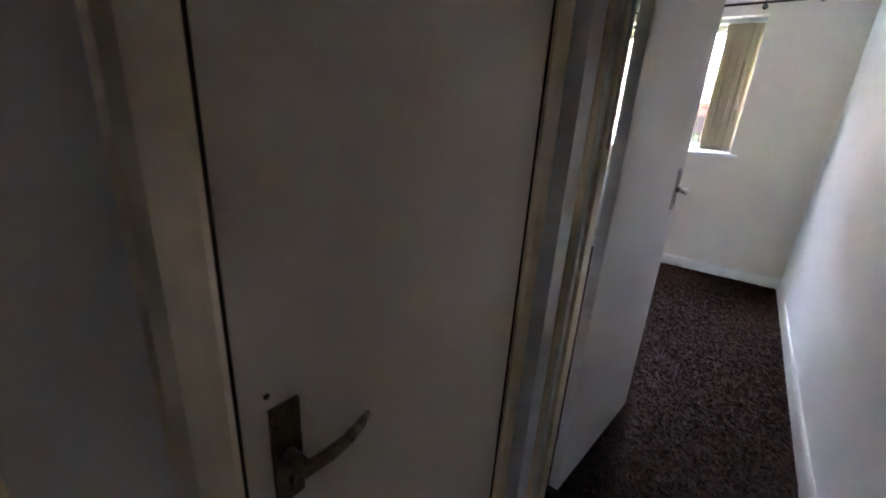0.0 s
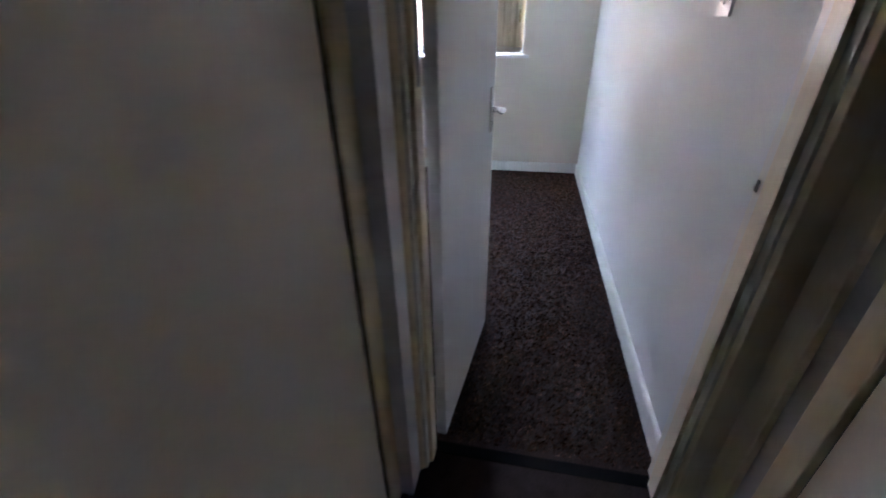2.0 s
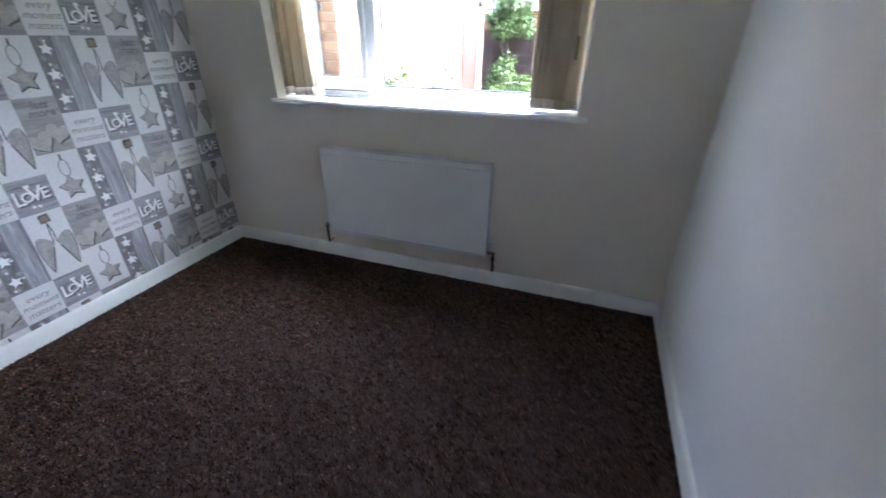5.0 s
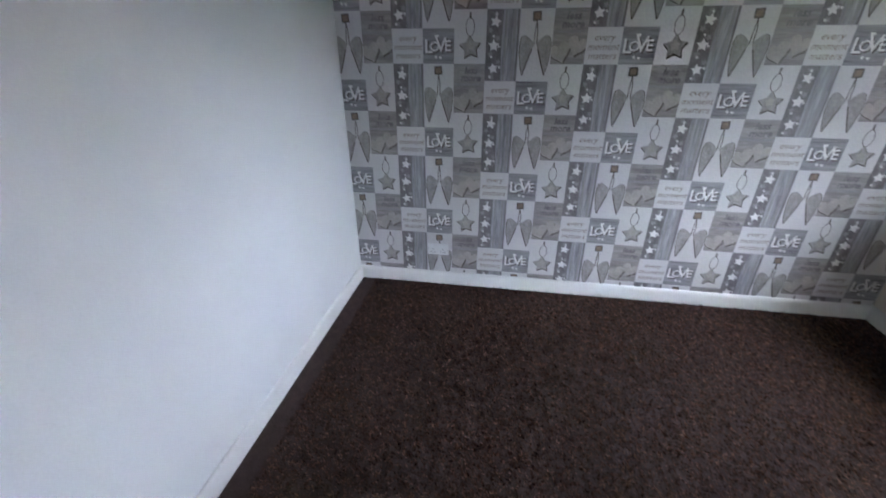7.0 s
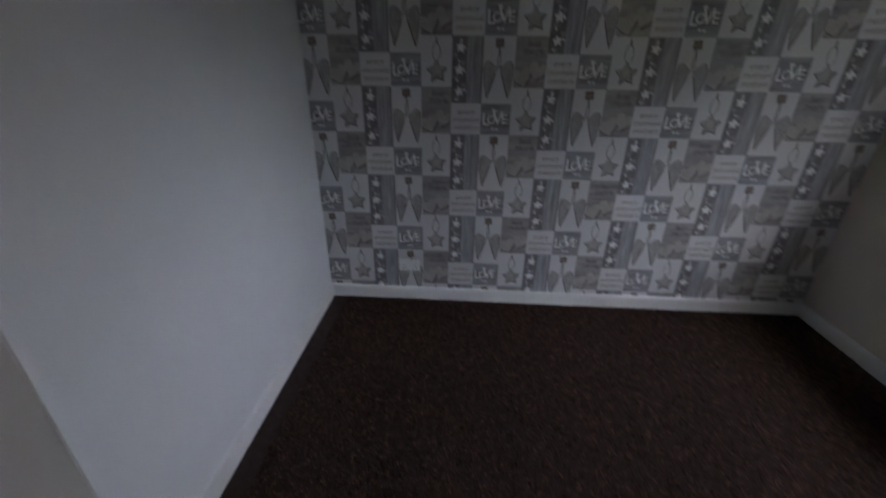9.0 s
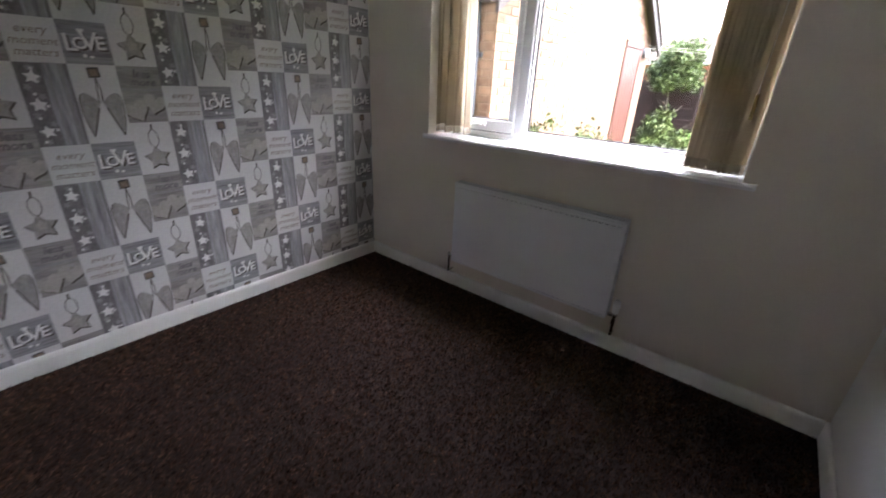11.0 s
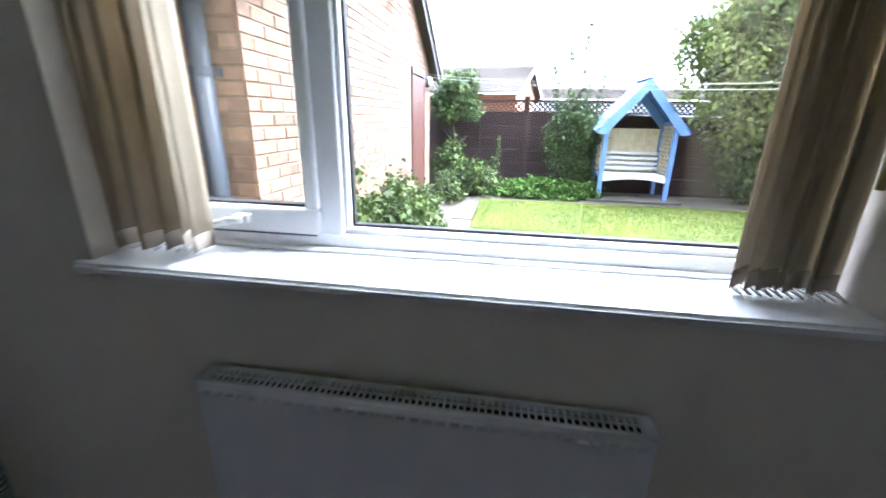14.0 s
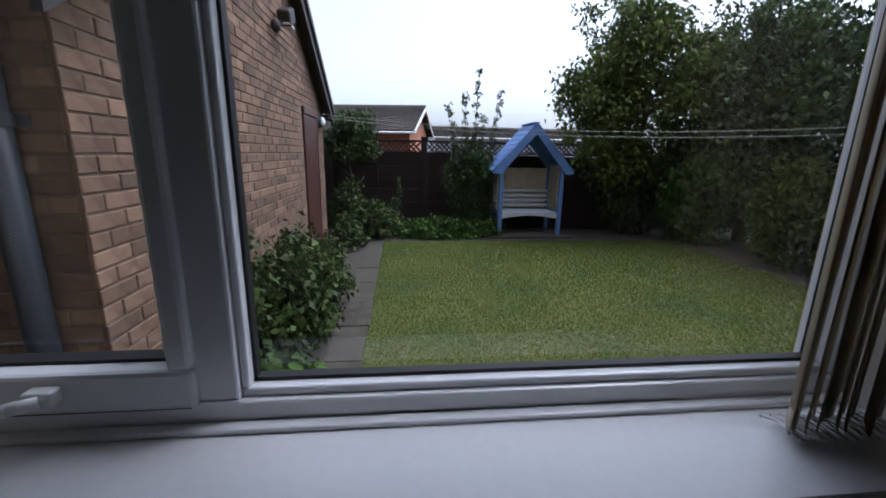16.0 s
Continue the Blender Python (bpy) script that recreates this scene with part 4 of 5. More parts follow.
def trunk_mesh(base, top, r, limbs, reach, seed):
    random.seed(seed)
    b = bmesh.new()
    base, top = Vector(base), Vector(top)
    pts = [base.lerp(top, f) + Vector((random.uniform(-0.06, 0.06), random.uniform(-0.06, 0.06), 0)) * (f > 0) for f in (0, 0.25, 0.5, 0.75, 1)]
    for i, (p, q) in enumerate(zip(pts, pts[1:])):
        rod(b, p, q, r * (1 - 0.2 * i), r * (0.8 - 0.2 * i) + 0.004, 8)
    for k in range(limbs):
        p = pts[1 + k % 3].lerp(pts[2 + k % 3], random.random())
        a = k * 2.4
        q = p + Vector((math.cos(a), math.sin(a), random.uniform(0.4, 1.0))) * reach * random.uniform(0.5, 0.8)
        e = q + Vector((math.cos(a + 0.5), math.sin(a + 0.5), random.uniform(0.3, 0.9))) * reach * 0.45
        rod(b, p, q, r * 0.35, r * 0.2, 6)
        rod(b, q, e, r * 0.2, r * 0.05, 6)
    return b


def plant(name, base, label, category, trunk, bodies, mat, group=""):
    t = thing(name, base, label, category, group)
    if trunk:
        part("trunk", trunk_mesh(base, *trunk), BARK, t)
    from_arrays("crown", np.concatenate([leaves(*one) for one in bodies]), 4, mat, t)
    return t


plant("tree", (2.9, 10.2, G), "leafy green garden tree beside the fence", "tree", ((2.9, 10.2, 2.9), 0.09, 9, 1.3, 1),
      [(19000, (2.85, 10.0, 2.75), (1.4, 0.8, 1.3), 0.088, 120, 0.75, 0.3, 0.11), (6000, (1.9, 9.95, 2.6), (0.85, 0.6, 1.0), 0.085, 50, 0.75, 0.3, 0.11), (2600, (2.4, 9.9, 3.75), (0.85, 0.6, 0.55), 0.08, 34, 0.75, 0.3, 0.12), (2500, (2.7, 10.1, 1.5), (0.9, 0.5, 0.5), 0.09, 24)], LEAF_A)
plant("tree", (4.7, 9.6, G), "dark dense garden tree in the hedge", "tree", ((4.7, 9.6, 3.4), 0.11, 8, 1.2, 2),
      [(20000, (4.5, 9.5, 2.0), (1.25, 0.9, 1.7), 0.105, 120, 0.75, 0.3, 0.11), (2200, (4.3, 9.3, 3.6), (0.8, 0.7, 0.6), 0.08, 34, 0.75, 0.3, 0.1), (8500, (5.4, 10.3, 3.2), (1.75, 0.8, 1.4), 0.105, 80, 0.75, 0.3, 0.1)], LEAF_B)
plant("tree", (5.3, 7.7, G), "tall dark green hedge tree beside the lawn", "tree", ((5.3, 7.7, 3.2), 0.11, 8, 1.2, 3),
      [(20000, (5.1, 7.7, 2.0), (1.2, 1.2, 1.9), 0.1, 120, 0.75, 0.3, 0.11), (2200, (4.8, 7.3, 3.7), (0.8, 0.8, 0.7), 0.075, 36, 0.75, 0.3, 0.1)], LEAF_B)
plant("tree", (5.0, 5.7, G), "green hedge tree close to the house", "tree", ((5.0, 5.7, 2.9), 0.1, 7, 1.1, 4), [(14000, (4.8, 5.7, 2.0), (1.1, 1.1, 1.9), 0.09, 80)], LEAF_B)
plant("shrub", (3.75, 9.5, G), "bright green leafy shrub at the lawn edge", "shrub", ((3.75, 9.5, 1.0), 0.03, 6, 0.5, 5), [(7000, (3.7, 9.4, 0.85), (0.62, 0.45, 0.75), 0.085, 60)], LEAF_C)
plant("shrub", (2.95, 10.35, G), "dark low shrub below the tree", "shrub", ((2.95, 10.35, 0.8), 0.03, 6, 0.5, 9), [(5500, (2.9, 10.3, 0.75), (0.75, 0.3, 0.6), 0.085, 40)], LEAF_B)
plant("shrub", (4.1, 7.8, G), "low green shrub under the hedge", "shrub", ((4.1, 7.8, 0.9), 0.03, 6, 0.5, 6), [(6500, (4.0, 7.8, 0.8), (0.5, 0.85, 0.7), 0.08, 50)], LEAF_A)
plant("shrub", (3.9, 6.2, G), "shaded low shrub under the hedge", "shrub", ((3.9, 6.2, 0.9), 0.03, 6, 0.5, 6), [(6500, (3.9, 6.2, 0.8), (0.5, 0.8, 0.75), 0.08, 50)], LEAF_B)
plant("shrub", (-2.45, 10.4, G), "rounded green shrub in the fence corner", "shrub", ((-2.45, 10.4, 1.9), 0.04, 6, 0.5, 7), [(5200, (-2.45, 10.4, 1.9), (0.45, 0.28, 0.45), 0.08, 40)], LEAF_B)
plant("rose_bush", (-2.45, 5.9, G), "leafy bush growing against the brick wall", "shrub", ((-2.45, 5.95, 0.7), 0.02, 8, 0.5, 8),
      [(7600, (-2.42, 6.05, 0.5), (0.3, 0.8, 0.38), 0.062, 64), (1100, (-2.28, 5.9, 0.42), (0.22, 0.6, 0.26), 0.06, 30), (160, (-2.5, 5.2, 0.98), (0.14, 0.3, 0.2), 0.05, 14), (500, (-2.6, 5.25, 0.85), (0.1, 0.18, 0.16), 0.045, 12), (1200, (-2.3, 6.9, 0.42), (0.25, 0.45, 0.27), 0.055, 20)], LEAF_BUSH)
plant("strawberry_plant", (-2.35, 4.95, G), "low broad-leaved plants in the border", "plant", None, [(1300, (-2.4, 4.95, 0.22), (0.34, 0.55, 0.14), 0.1, 60, 0.9, 0.0), (420, (-2.25, 4.45, 0.18), (0.3, 0.3, 0.1), 0.09, 30, 0.9, 0.0)], LEAF_C)
plant("shrub", (-2.3, 9.8, G), "low border shrub below the fence", "shrub", None, [(3600, (-2.2, 9.95, 0.42), (0.5, 0.4, 0.33), 0.08, 40), (1200, (-2.4, 9.3, 0.3), (0.25, 0.35, 0.22), 0.07, 20), (1500, (-2.55, 10.3, 0.7), (0.3, 0.25, 0.4), 0.075, 20)], LEAF_BUSH)
plant("ground_cover", (-0.75, 10.1, G), "green trailing plants along the fence border", "plant", None, [(5200, (-0.75, 10.1, 0.22), (0.85, 0.35, 0.19), 0.075, 70, 0.9, 0.0)], LEAF_C)


def spire(name, base, tall, n, label, mat):
    t = thing(name, base, label, "plant")
    x, y, z = base
    part("stem", rod(bmesh.new(), base, (x + 0.03, y, z + tall), 0.008, 0.002, 6), BARK, t)
    v = [leaves(max(6, n // 8), (x + 0.03 * f, y, z + tall * f), (0.11 * (1.1 - f), 0.11 * (1.1 - f), tall / 14), 0.05, 10) for f in (0.15, 0.3, 0.42, 0.54, 0.66, 0.78, 0.88, 0.97)]
    from_arrays("foliage", np.concatenate(v), 4, mat, t)


spire("tall_weed", (-1.9, 10.1, G), 0.62, 160, "thin tall weed in the border", LEAF_C)
spire("tall_weed", (-1.62, 10.2, G), 1.05, 300, "tall dark spiky weed in the border", LEAF_B)
spire("tall_weed", (-1.74, 10.2, G), 0.7, 200, "tall dark spiky weed in the border", LEAF_B)


def climber():
    t = thing("climbing_shrub", (-0.3, 10.4, G), "straggly dark climbing shrub with upright shoots", "shrub")
    b = bmesh.new()
    bodies = [leaves(6500, (-0.25, 10.4, 1.0), (0.42, 0.22, 0.85), 0.05, 70), leaves(700, (0.0, 10.25, 1.3), (0.25, 0.15, 0.35), 0.05, 16)]
    for x, top in ((-0.68, 2.4), (-0.4, 2.6), (-0.17, 3.0), (0.25, 2.65), (-0.05, 2.25)):
        rod(b, (-0.3 + (x + 0.3) * 0.3, 10.4, 0.3), (x, 10.4, top), 0.012, 0.003, 6)
        for f in np.linspace(0.45, 1.0, 9):
            bodies.append(leaves(60, (-0.3 + (x + 0.3) * (0.3 + 0.7 * f), 10.4, 0.3 + (top - 0.3) * f), (0.06, 0.05, 0.09), 0.045, 6))
    part("stems", b, BARK, t)
    from_arrays("foliage", np.concatenate(bodies), 4, LEAF_B, t)


climber()


# ---- the brick outbuilding: a gable end beside the lawn ----
AX, AY0, AY1, EAVE = -2.75, 4.51, 9.42, 2.2
RIDGE_Y = (AY0 + AY1) / 2
PITCH = 0.64


def rake(y):
    return EAVE + PITCH * (min(y - AY0, AY1 - y))


def outbuilding():
    t = thing("outbuilding", (-4.9, RIDGE_Y, G), "single-storey buff brick outbuilding with a gable end", "outbuilding", kind="structure")
    b = bmesh.new()
    prof = [(AY0 + 0.006, G - 0.1), (AY1, G - 0.1), (AY1, EAVE), (RIDGE_Y, rake(RIDGE_Y)), (AY0 + 0.006, EAVE)]
    rings = [[b.verts.new((x, y, z)) for y, z in prof] for x in (-6.9, AX - 0.0065)]
    for i in range(5):
        j = (i + 1) % 5
        b.faces.new((rings[0][i], rings[0][j], rings[1][j], rings[1][i]))
    b.faces.new(rings[0][::-1])
    b.faces.new(rings[1])
    bmesh.ops.recalc_face_normals(b, faces=b.faces)
    wall = part("wall", b, MORTAR, t, "buff brick wall with pale mortar")
    for sgn, y0 in ((1, AY0 - 0.2), (-1, AY1 + 0.2)):
        z0 = EAVE - 0.2 * PITCH + 0.06
        z1 = rake(RIDGE_Y) + 0.06
        r = bmesh.new()
        pts = [(y0, z0), (RIDGE_Y, z1), (RIDGE_Y, z1 + 0.09), (y0, z0 + 0.09)]
        sweep(r, pts, [lambda p: [(-7.1, y, z) for y, z in p], lambda p: [(AX + 0.16, y, z) for y, z in p]])
        roof = part("roof", r, ROOF, t)
        g = bmesh.new()
        pts2 = [(y0, z0 - 0.15), (RIDGE_Y, z1 - 0.15), (RIDGE_Y, z1 + 0.03), (y0, z0 + 0.03)]
        sweep(g, pts2, [lambda p: [(AX + 0.1, y, z) for y, z in p], lambda p: [(AX + 0.135, y, z) for y, z in p]])
        part("bargeboard", g, BARGE, roof, "dark brown bargeboard")
        part("gutter", rod(bmesh.new(), (-7.1, y0 - sgn * 0.04, z0 - 0.02), (AX + 0.1, y0 - sgn * 0.04, z0 - 0.02), 0.055), BARGE, roof)
    return t, wall


annex, annex_wall = outbuilding()
DOOR_Y = (8.12, 8.94)


def annex_fittings():
    d = part("door", new_box(AX - 0.02, DOOR_Y[0] + 0.06, G + 0.1, AX + 0.012, DOOR_Y[1] - 0.06, 2.02, 0.003), BROWN_PAINT, annex, "brown painted boarded side door")
    for i in range(5):
        y = DOOR_Y[0] + 0.075 + i * 0.135
        part("board", new_box(AX + 0.012, y, G + 0.12, AX + 0.018, y + 0.125, 2.0, 0.002), BROWN_PAINT, d)
    f = new_box(AX - 0.02, DOOR_Y[0], G, AX + 0.02, DOOR_Y[0] + 0.055, 2.1, 0.003)
    box(f, AX - 0.02, DOOR_Y[1] - 0.055, G, AX + 0.02, DOOR_Y[1], 2.1, 0.003)
    box(f, AX - 0.02, DOOR_Y[0], 2.035, AX + 0.025, DOOR_Y[1], 2.12, 0.003)
    part("door_frame", f, BROWN_PAINT, d)
    part("step", new_box(AX, DOOR_Y[0] - 0.05, G, AX + 0.22, DOOR_Y[1] + 0.05, G + 0.09, 0.01), CONCRETE, annex, "grey concrete door step")
    t = thing("floodlight", (AX + 0.05, 7.15, 2.78), "black outdoor floodlight on the brick gable", "outdoor light")
    b = rod(bmesh.new(), (AX - 0.01, 7.1, 2.72), (AX + 0.1, 7.12, 2.76), 0.016)
    part("bracket", b, BARGE, t)
    part("sensor", ball(bmesh.new(), (AX + 0.06, 7.04, 2.7), 0.045, (1, 1, 1.2)), BARGE, t)
    head = part("lamp_head", new_box(AX + 0.05, 7.12, 2.76, AX + 0.17, 7.34, 2.9, 0.02, turn=Matrix.Rotation(0.4, 4, "X")), BARGE, t)
    part("lens", new_box(AX + 0.06, 7.14, 2.74, AX + 0.16, 7.32, 2.762, 0.004), PLASTIC, head)
    t = thing("bulkhead_lamp", (AX + 0.05, 9.12, 2.0), "weathered white round bulkhead lamp by the door", "outdoor light")
    part("body", rod(bmesh.new(), (AX - 0.01, 9.12, 2.0), (AX + 0.05, 9.12, 2.0), 0.085, 0.075, 20), GREY_PIPE, t)
    part("dome", ball(bmesh.new(), (AX + 0.05, 9.12, 2.0), 0.07, (0.7, 1, 1)), PLASTIC, t, smooth=True)
    px, py = -2.948, 4.45
    t = thing("drainpipe", (px, py, G), "grey plastic rainwater downpipe on the brick wall", "drainpipe")
    part("pipe", rod(bmesh.new(), (px, py, G), (px, py, 2.2), 0.05, sides=16), GREY_PIPE, t, smooth=True)
    for z in (0.7, 1.68):
        b = rod(bmesh.new(), (px, py, z - 0.022), (px, py, z + 0.022), 0.057, sides=16)
        box(b, px - 0.075, 4.485, z - 0.022, px + 0.075, 4.512, z + 0.022)
        part("clip", b, GREY_PIPE, t)


annex_fittings()


def dark_gate():
    x = -3.13
    t = thing("garden_gate", (x, 4.08, G), "dark stained timber side gate with a paler rail", "gate")
    for i in range(8):
        y = 3.70 + i * 0.096
        part("board", new_box(x - 0.02, y, G + 0.03, x, y + 0.091, 1.72 + 0.03 * math.sin(i * 0.42), 0.003), GATE_WOOD, t)
    for z, m in ((1.3, CONCRETE), (0.5, GATE_WOOD)):
        part("rail", new_box(x, 3.70, z, x + 0.025, 4.46, z + 0.075, 0.004), m, t)
    part("post", new_box(x - 0.09, 4.40, G, x - 0.021, 4.47, 1.85, 0.006), GATE_WOOD, t)


dark_gate()
HOUSE_BRICK = material("house_brick", (0.27, 0.16, 0.1), 0.9, second=(0.2, 0.115, 0.075), scale=8, fine=60, bump=0.5)
# Unseen house walls and passage end, added to keep sky light off the passage.
b = new_box(-9, 3.38, -0.1, W - 0.15, L + 0.329, 5.0)
box(b, W - 0.15, 3.42, H + 0.12, 0.15, L + 0.329, 5.0)
box(b, 0.15, 3.38, -0.1, 9, L + 0.329, 5.0)
box(b, -5.2, L + 0.329, -0.1, -5.0, AY0 + 0.02, 2.3)
structure("house_wall", b, HOUSE_BRICK, "plain brick house wall added to block sky light", "wall")
# Eaves added as a cover that shades the outbuilding's near face.
structure("house_eaves", new_box(-9, L + 0.331, 2.33, -2.8, 4.4, 2.45, 0.004), BARGE, "dark eaves board added to shade the side passage", "eaves")


# ---- fence, path, arbour, lines ----
FY = 10.8


def fence_panel(x0, x1):
    t = thing("garden_fence", ((x0 + x1) / 2, FY, G), "dark brown overlapped fence panel with trellis top", "fence", "back garden fence")
    z, k = G + 0.06, 0
    while z < 1.53:
        part("slat", new_box(x0, FY - 0.012 - 0.008 * (k % 2), z, x1, FY + 0.002, z + 0.15 + 0.01 * math.sin(k * 2.1 + x0), 0.003, turn=Matrix.Rotation(0.02 * math.sin(k * 1.3 + x0), 4, "Y") @ Matrix.Rotation(0.06, 4, "X")), DARK_WOOD, t)
        z += 0.115
        k += 1
    for z in (G + 0.03, 1.58, 1.79):
        part("rail", new_box(x0, FY - 0.03, z, x1, FY + 0.03, z + 0.035, 0.003), DARK_WOOD, t)
    for x in (x0, (x0 + x1) / 2 - 0.02, x1 - 0.04):
        part("batten", new_box(x, FY - 0.04, G + 0.03, x + 0.04, FY - 0.02, 1.6, 0.003), DARK_WOOD, t)
    part("gravel_board", new_box(x0, FY - 0.016, G - 0.03, x1, FY + 0.012, G + 0.1, 0.004), DARK_WOOD, t)
    lat = bmesh.new()
    for s in (1, -1):
        x = x0 + 0.06
        while x < x1 - 0.06:
            box(lat, x - 0.014, FY - 0.004 + s * 0.004, 1.565, x + 0.014, FY + 0.003 + s * 0.004, 1.84, turn=Matrix.Rotation(s * radians(45), 4, "Y"))
            x += 0.095
    tagged(part("lattice_strips", lat, DARK_WOOD, t), kind="stuff")


FENCE = [-4.68, -2.9, -1.12, 0.66, 2.44, 4.22, 6.0]
for a, e in zip(FENCE, FENCE[1:]):
    fence_panel(a + 0.048, e - 0.048)
for x in FENCE:
    t = thing("fence_post", (x, FY, G), "dark brown square timber fence post", "fence post", "back garden fence posts")
    part("post", new_box(x - 0.05, FY - 0.05, G - 0.05, x + 0.05, FY + 0.05, 1.86, 0.006), DARK_WOOD, t)
    part("cap", new_box(x - 0.06, FY - 0.06, 1.86, x + 0.06, FY + 0.06, 1.885, 0.006), DARK_WOOD, t)

y, k = 3.75, 0
path = structure("path", new_box(-2.14, 3.7, G - 0.06, -1.835, 9.6, G + 0.012), SOIL, "narrow worn concrete slab path beside the lawn", "path")
while y < 9.45:
    part("slab", new_box(-2.135 + 0.006 * math.sin(k), y, G, -1.85 + 0.006 * math.cos(k * 3), y + 0.592, G + 0.026 + 0.004 * math.sin(k * 2), 0.006), PATH_SLAB, path)
    y += 0.6
    k += 1


def arbour():
    """Built round its own middle, then turned to face the house."""
    base = Vector((0.79, 10.33, G + 0.04))
    m = Matrix.Translation(base) @ Matrix.Rotation(radians(0.5), 4, "Z")
    t = thing("garden_arbour", base, "pale blue timber garden arbour with white bench seat", "arbour")
    def put(name, bm, mat, label="", under=None):
        bmesh.ops.transform(bm, matrix=m, verts=bm.verts)
        return part(name, bm, mat, under or t, label)
    w, d, high = 0.56, 0.32, 1.32
    for x in (-w, w):
        for y in (-d, d):
            put("post", new_box(x - 0.035, y - 0.035, 0, x + 0.035, y + 0.035, high, 0.004), BLUE)
    for x in (-w, w):
        put("side_rail", new_box(x - 0.02, -d, high - 0.05, x + 0.02, d, high, 0.003), BLUE)
        put("side_rail", new_box(x - 0.02, -d, 0.36, x + 0.02, d, 0.42, 0.003), BLUE)
        lat = bmesh.new()
        for s in (1, -1):
            for i in range(-3, 9):
                a, e = Vector((x + s * 0.006, -d, 0.42 + i * 0.13)), Vector((x + s * 0.006, d, 0.42 + i * 0.13 + 0.62))
                if s < 0:
                    a, e = Vector((a.x, d, a.z)), Vector((e.x, -d, e.z))
                lo, hi = 0.42, high - 0.05
                f0 = max(0.0, (lo - a.z) / (e.z - a.z))
                f1 = min(1.0, (hi - a.z) / (e.z - a.z))
                if f1 > f0:
                    p, q = a.lerp(e, f0), a.lerp(e, f1)
                    rod(lat, p, q, 0.011, sides=4)
        put("lattice_panel", lat, CREAM, "cream lattice side panel")
    for i in range(10):
        x = -w + 0.045 + i * 0.103
        put("back_board", new_box(x, d - 0.01, 0.42, x + 0.098, d + 0.006, 1.2, 0.002), CREAM)
    for z in (0.47, 0.56, 0.65, 0.74):
        put("bench_slat", new_box(-w + 0.04, d - 0.13 + (z - 0.47) * 0.15, z, w - 0.04, d - 0.105 + (z - 0.47) * 0.15, z + 0.055, 0.004), PALE_BLUE)
    for i in range(5):
        y = -d + 0.02 + i * 0.105
        put("seat_slat", new_box(-w + 0.04, y, 0.4, w - 0.04, y + 0.09, 0.422, 0.004), PALE_BLUE)
    fr = bmesh.new()
    n = 14
    top = [(-w + 0.035 + (2 * w - 0.07) * i / n, 0.4) for i in range(n + 1)]
    low = [(x, 0.3 + 0.06 * (1 - ((x) / (w - 0.035)) ** 2)) for x, _ in top]
    prof = top + low[::-1]
    sweep(fr, prof, [lambda p: [(x, -d - 0.012, z) for x, z in p], lambda p: [(x, -d + 0.012, z) for x, z in p]])
    put("curved_apron", fr, PALE_BLUE, "curved white seat apron")
    apex, eave = 1.98, 1.17
    slope = (apex - eave) / 0.72
    for s in (1, -1):
        for y in (-d - 0.1, d + 0.03):
            g = bmesh.new()
            pts = [(s * 0.75, eave - 0.04), (s * 0.03, apex), (s * 0.0, apex), (0, apex - 0.17), (s * 0.6, eave - 0.06)]
            sweep(g, pts, [lambda p: [(x, y - 0.014, z) for x, z in p], lambda p: [(x, y + 0.014, z) for x, z in p]])
            put("gable_board", g, BLUE)
        for i in range(9):
            f = i / 9
            x, z = s * 0.74 * (1 - f), eave + (apex - eave) * f
            g = bmesh.new()
            ang = math.atan2(apex - eave, 0.74)
            box(g, -0.066, -d - 0.085, -0.006, 0.066, d + 0.07, 0.006, 0.003)
            bmesh.ops.transform(g, matrix=Matrix.Translation((x - s * 0.03, 0, z + 0.045)) @ Matrix.Rotation(s * (ang - 0.07), 4, "Y"), verts=g.verts)
            put("roof_slat", g, BLUE)
    put("ridge_cap", new_box(-0.05, -d - 0.1, apex + 0.01, 0.05, d + 0.08, apex + 0.03, 0.006), BLUE)
    return t


arbour()
structure("arbour_base", new_box(0.0, 9.85, G, 1.6, 10.72, G + 0.038, 0.01), CONCRETE, "grey paved base under the arbour", "paving")


def washing_lines():
    for dz, dx in ((0, 0), (-0.1, 0.02)):
        t = thing("washing_line", (AX + 0.1, 9.2, 2.12), "thin white washing line strung across the garden", "washing line", "washing lines")
        b = bmesh.new()
        a, e = Vector((AX - 0.01, 9.2 + dx, 2.12 + dz * 0.4)), Vector((3.6, 6.66 - dx, 1.97 + dz * 0.75))
        last = a
        for i in range(1, 25):
            f = i / 24
            p = a.lerp(e, f) - Vector((0, 0, 0.15 * 4 * f * (1 - f)))
            rod(b, last, p, 0.0028, sides=5)
            last = p
        part("cord", b, LINE, t)


washing_lines()


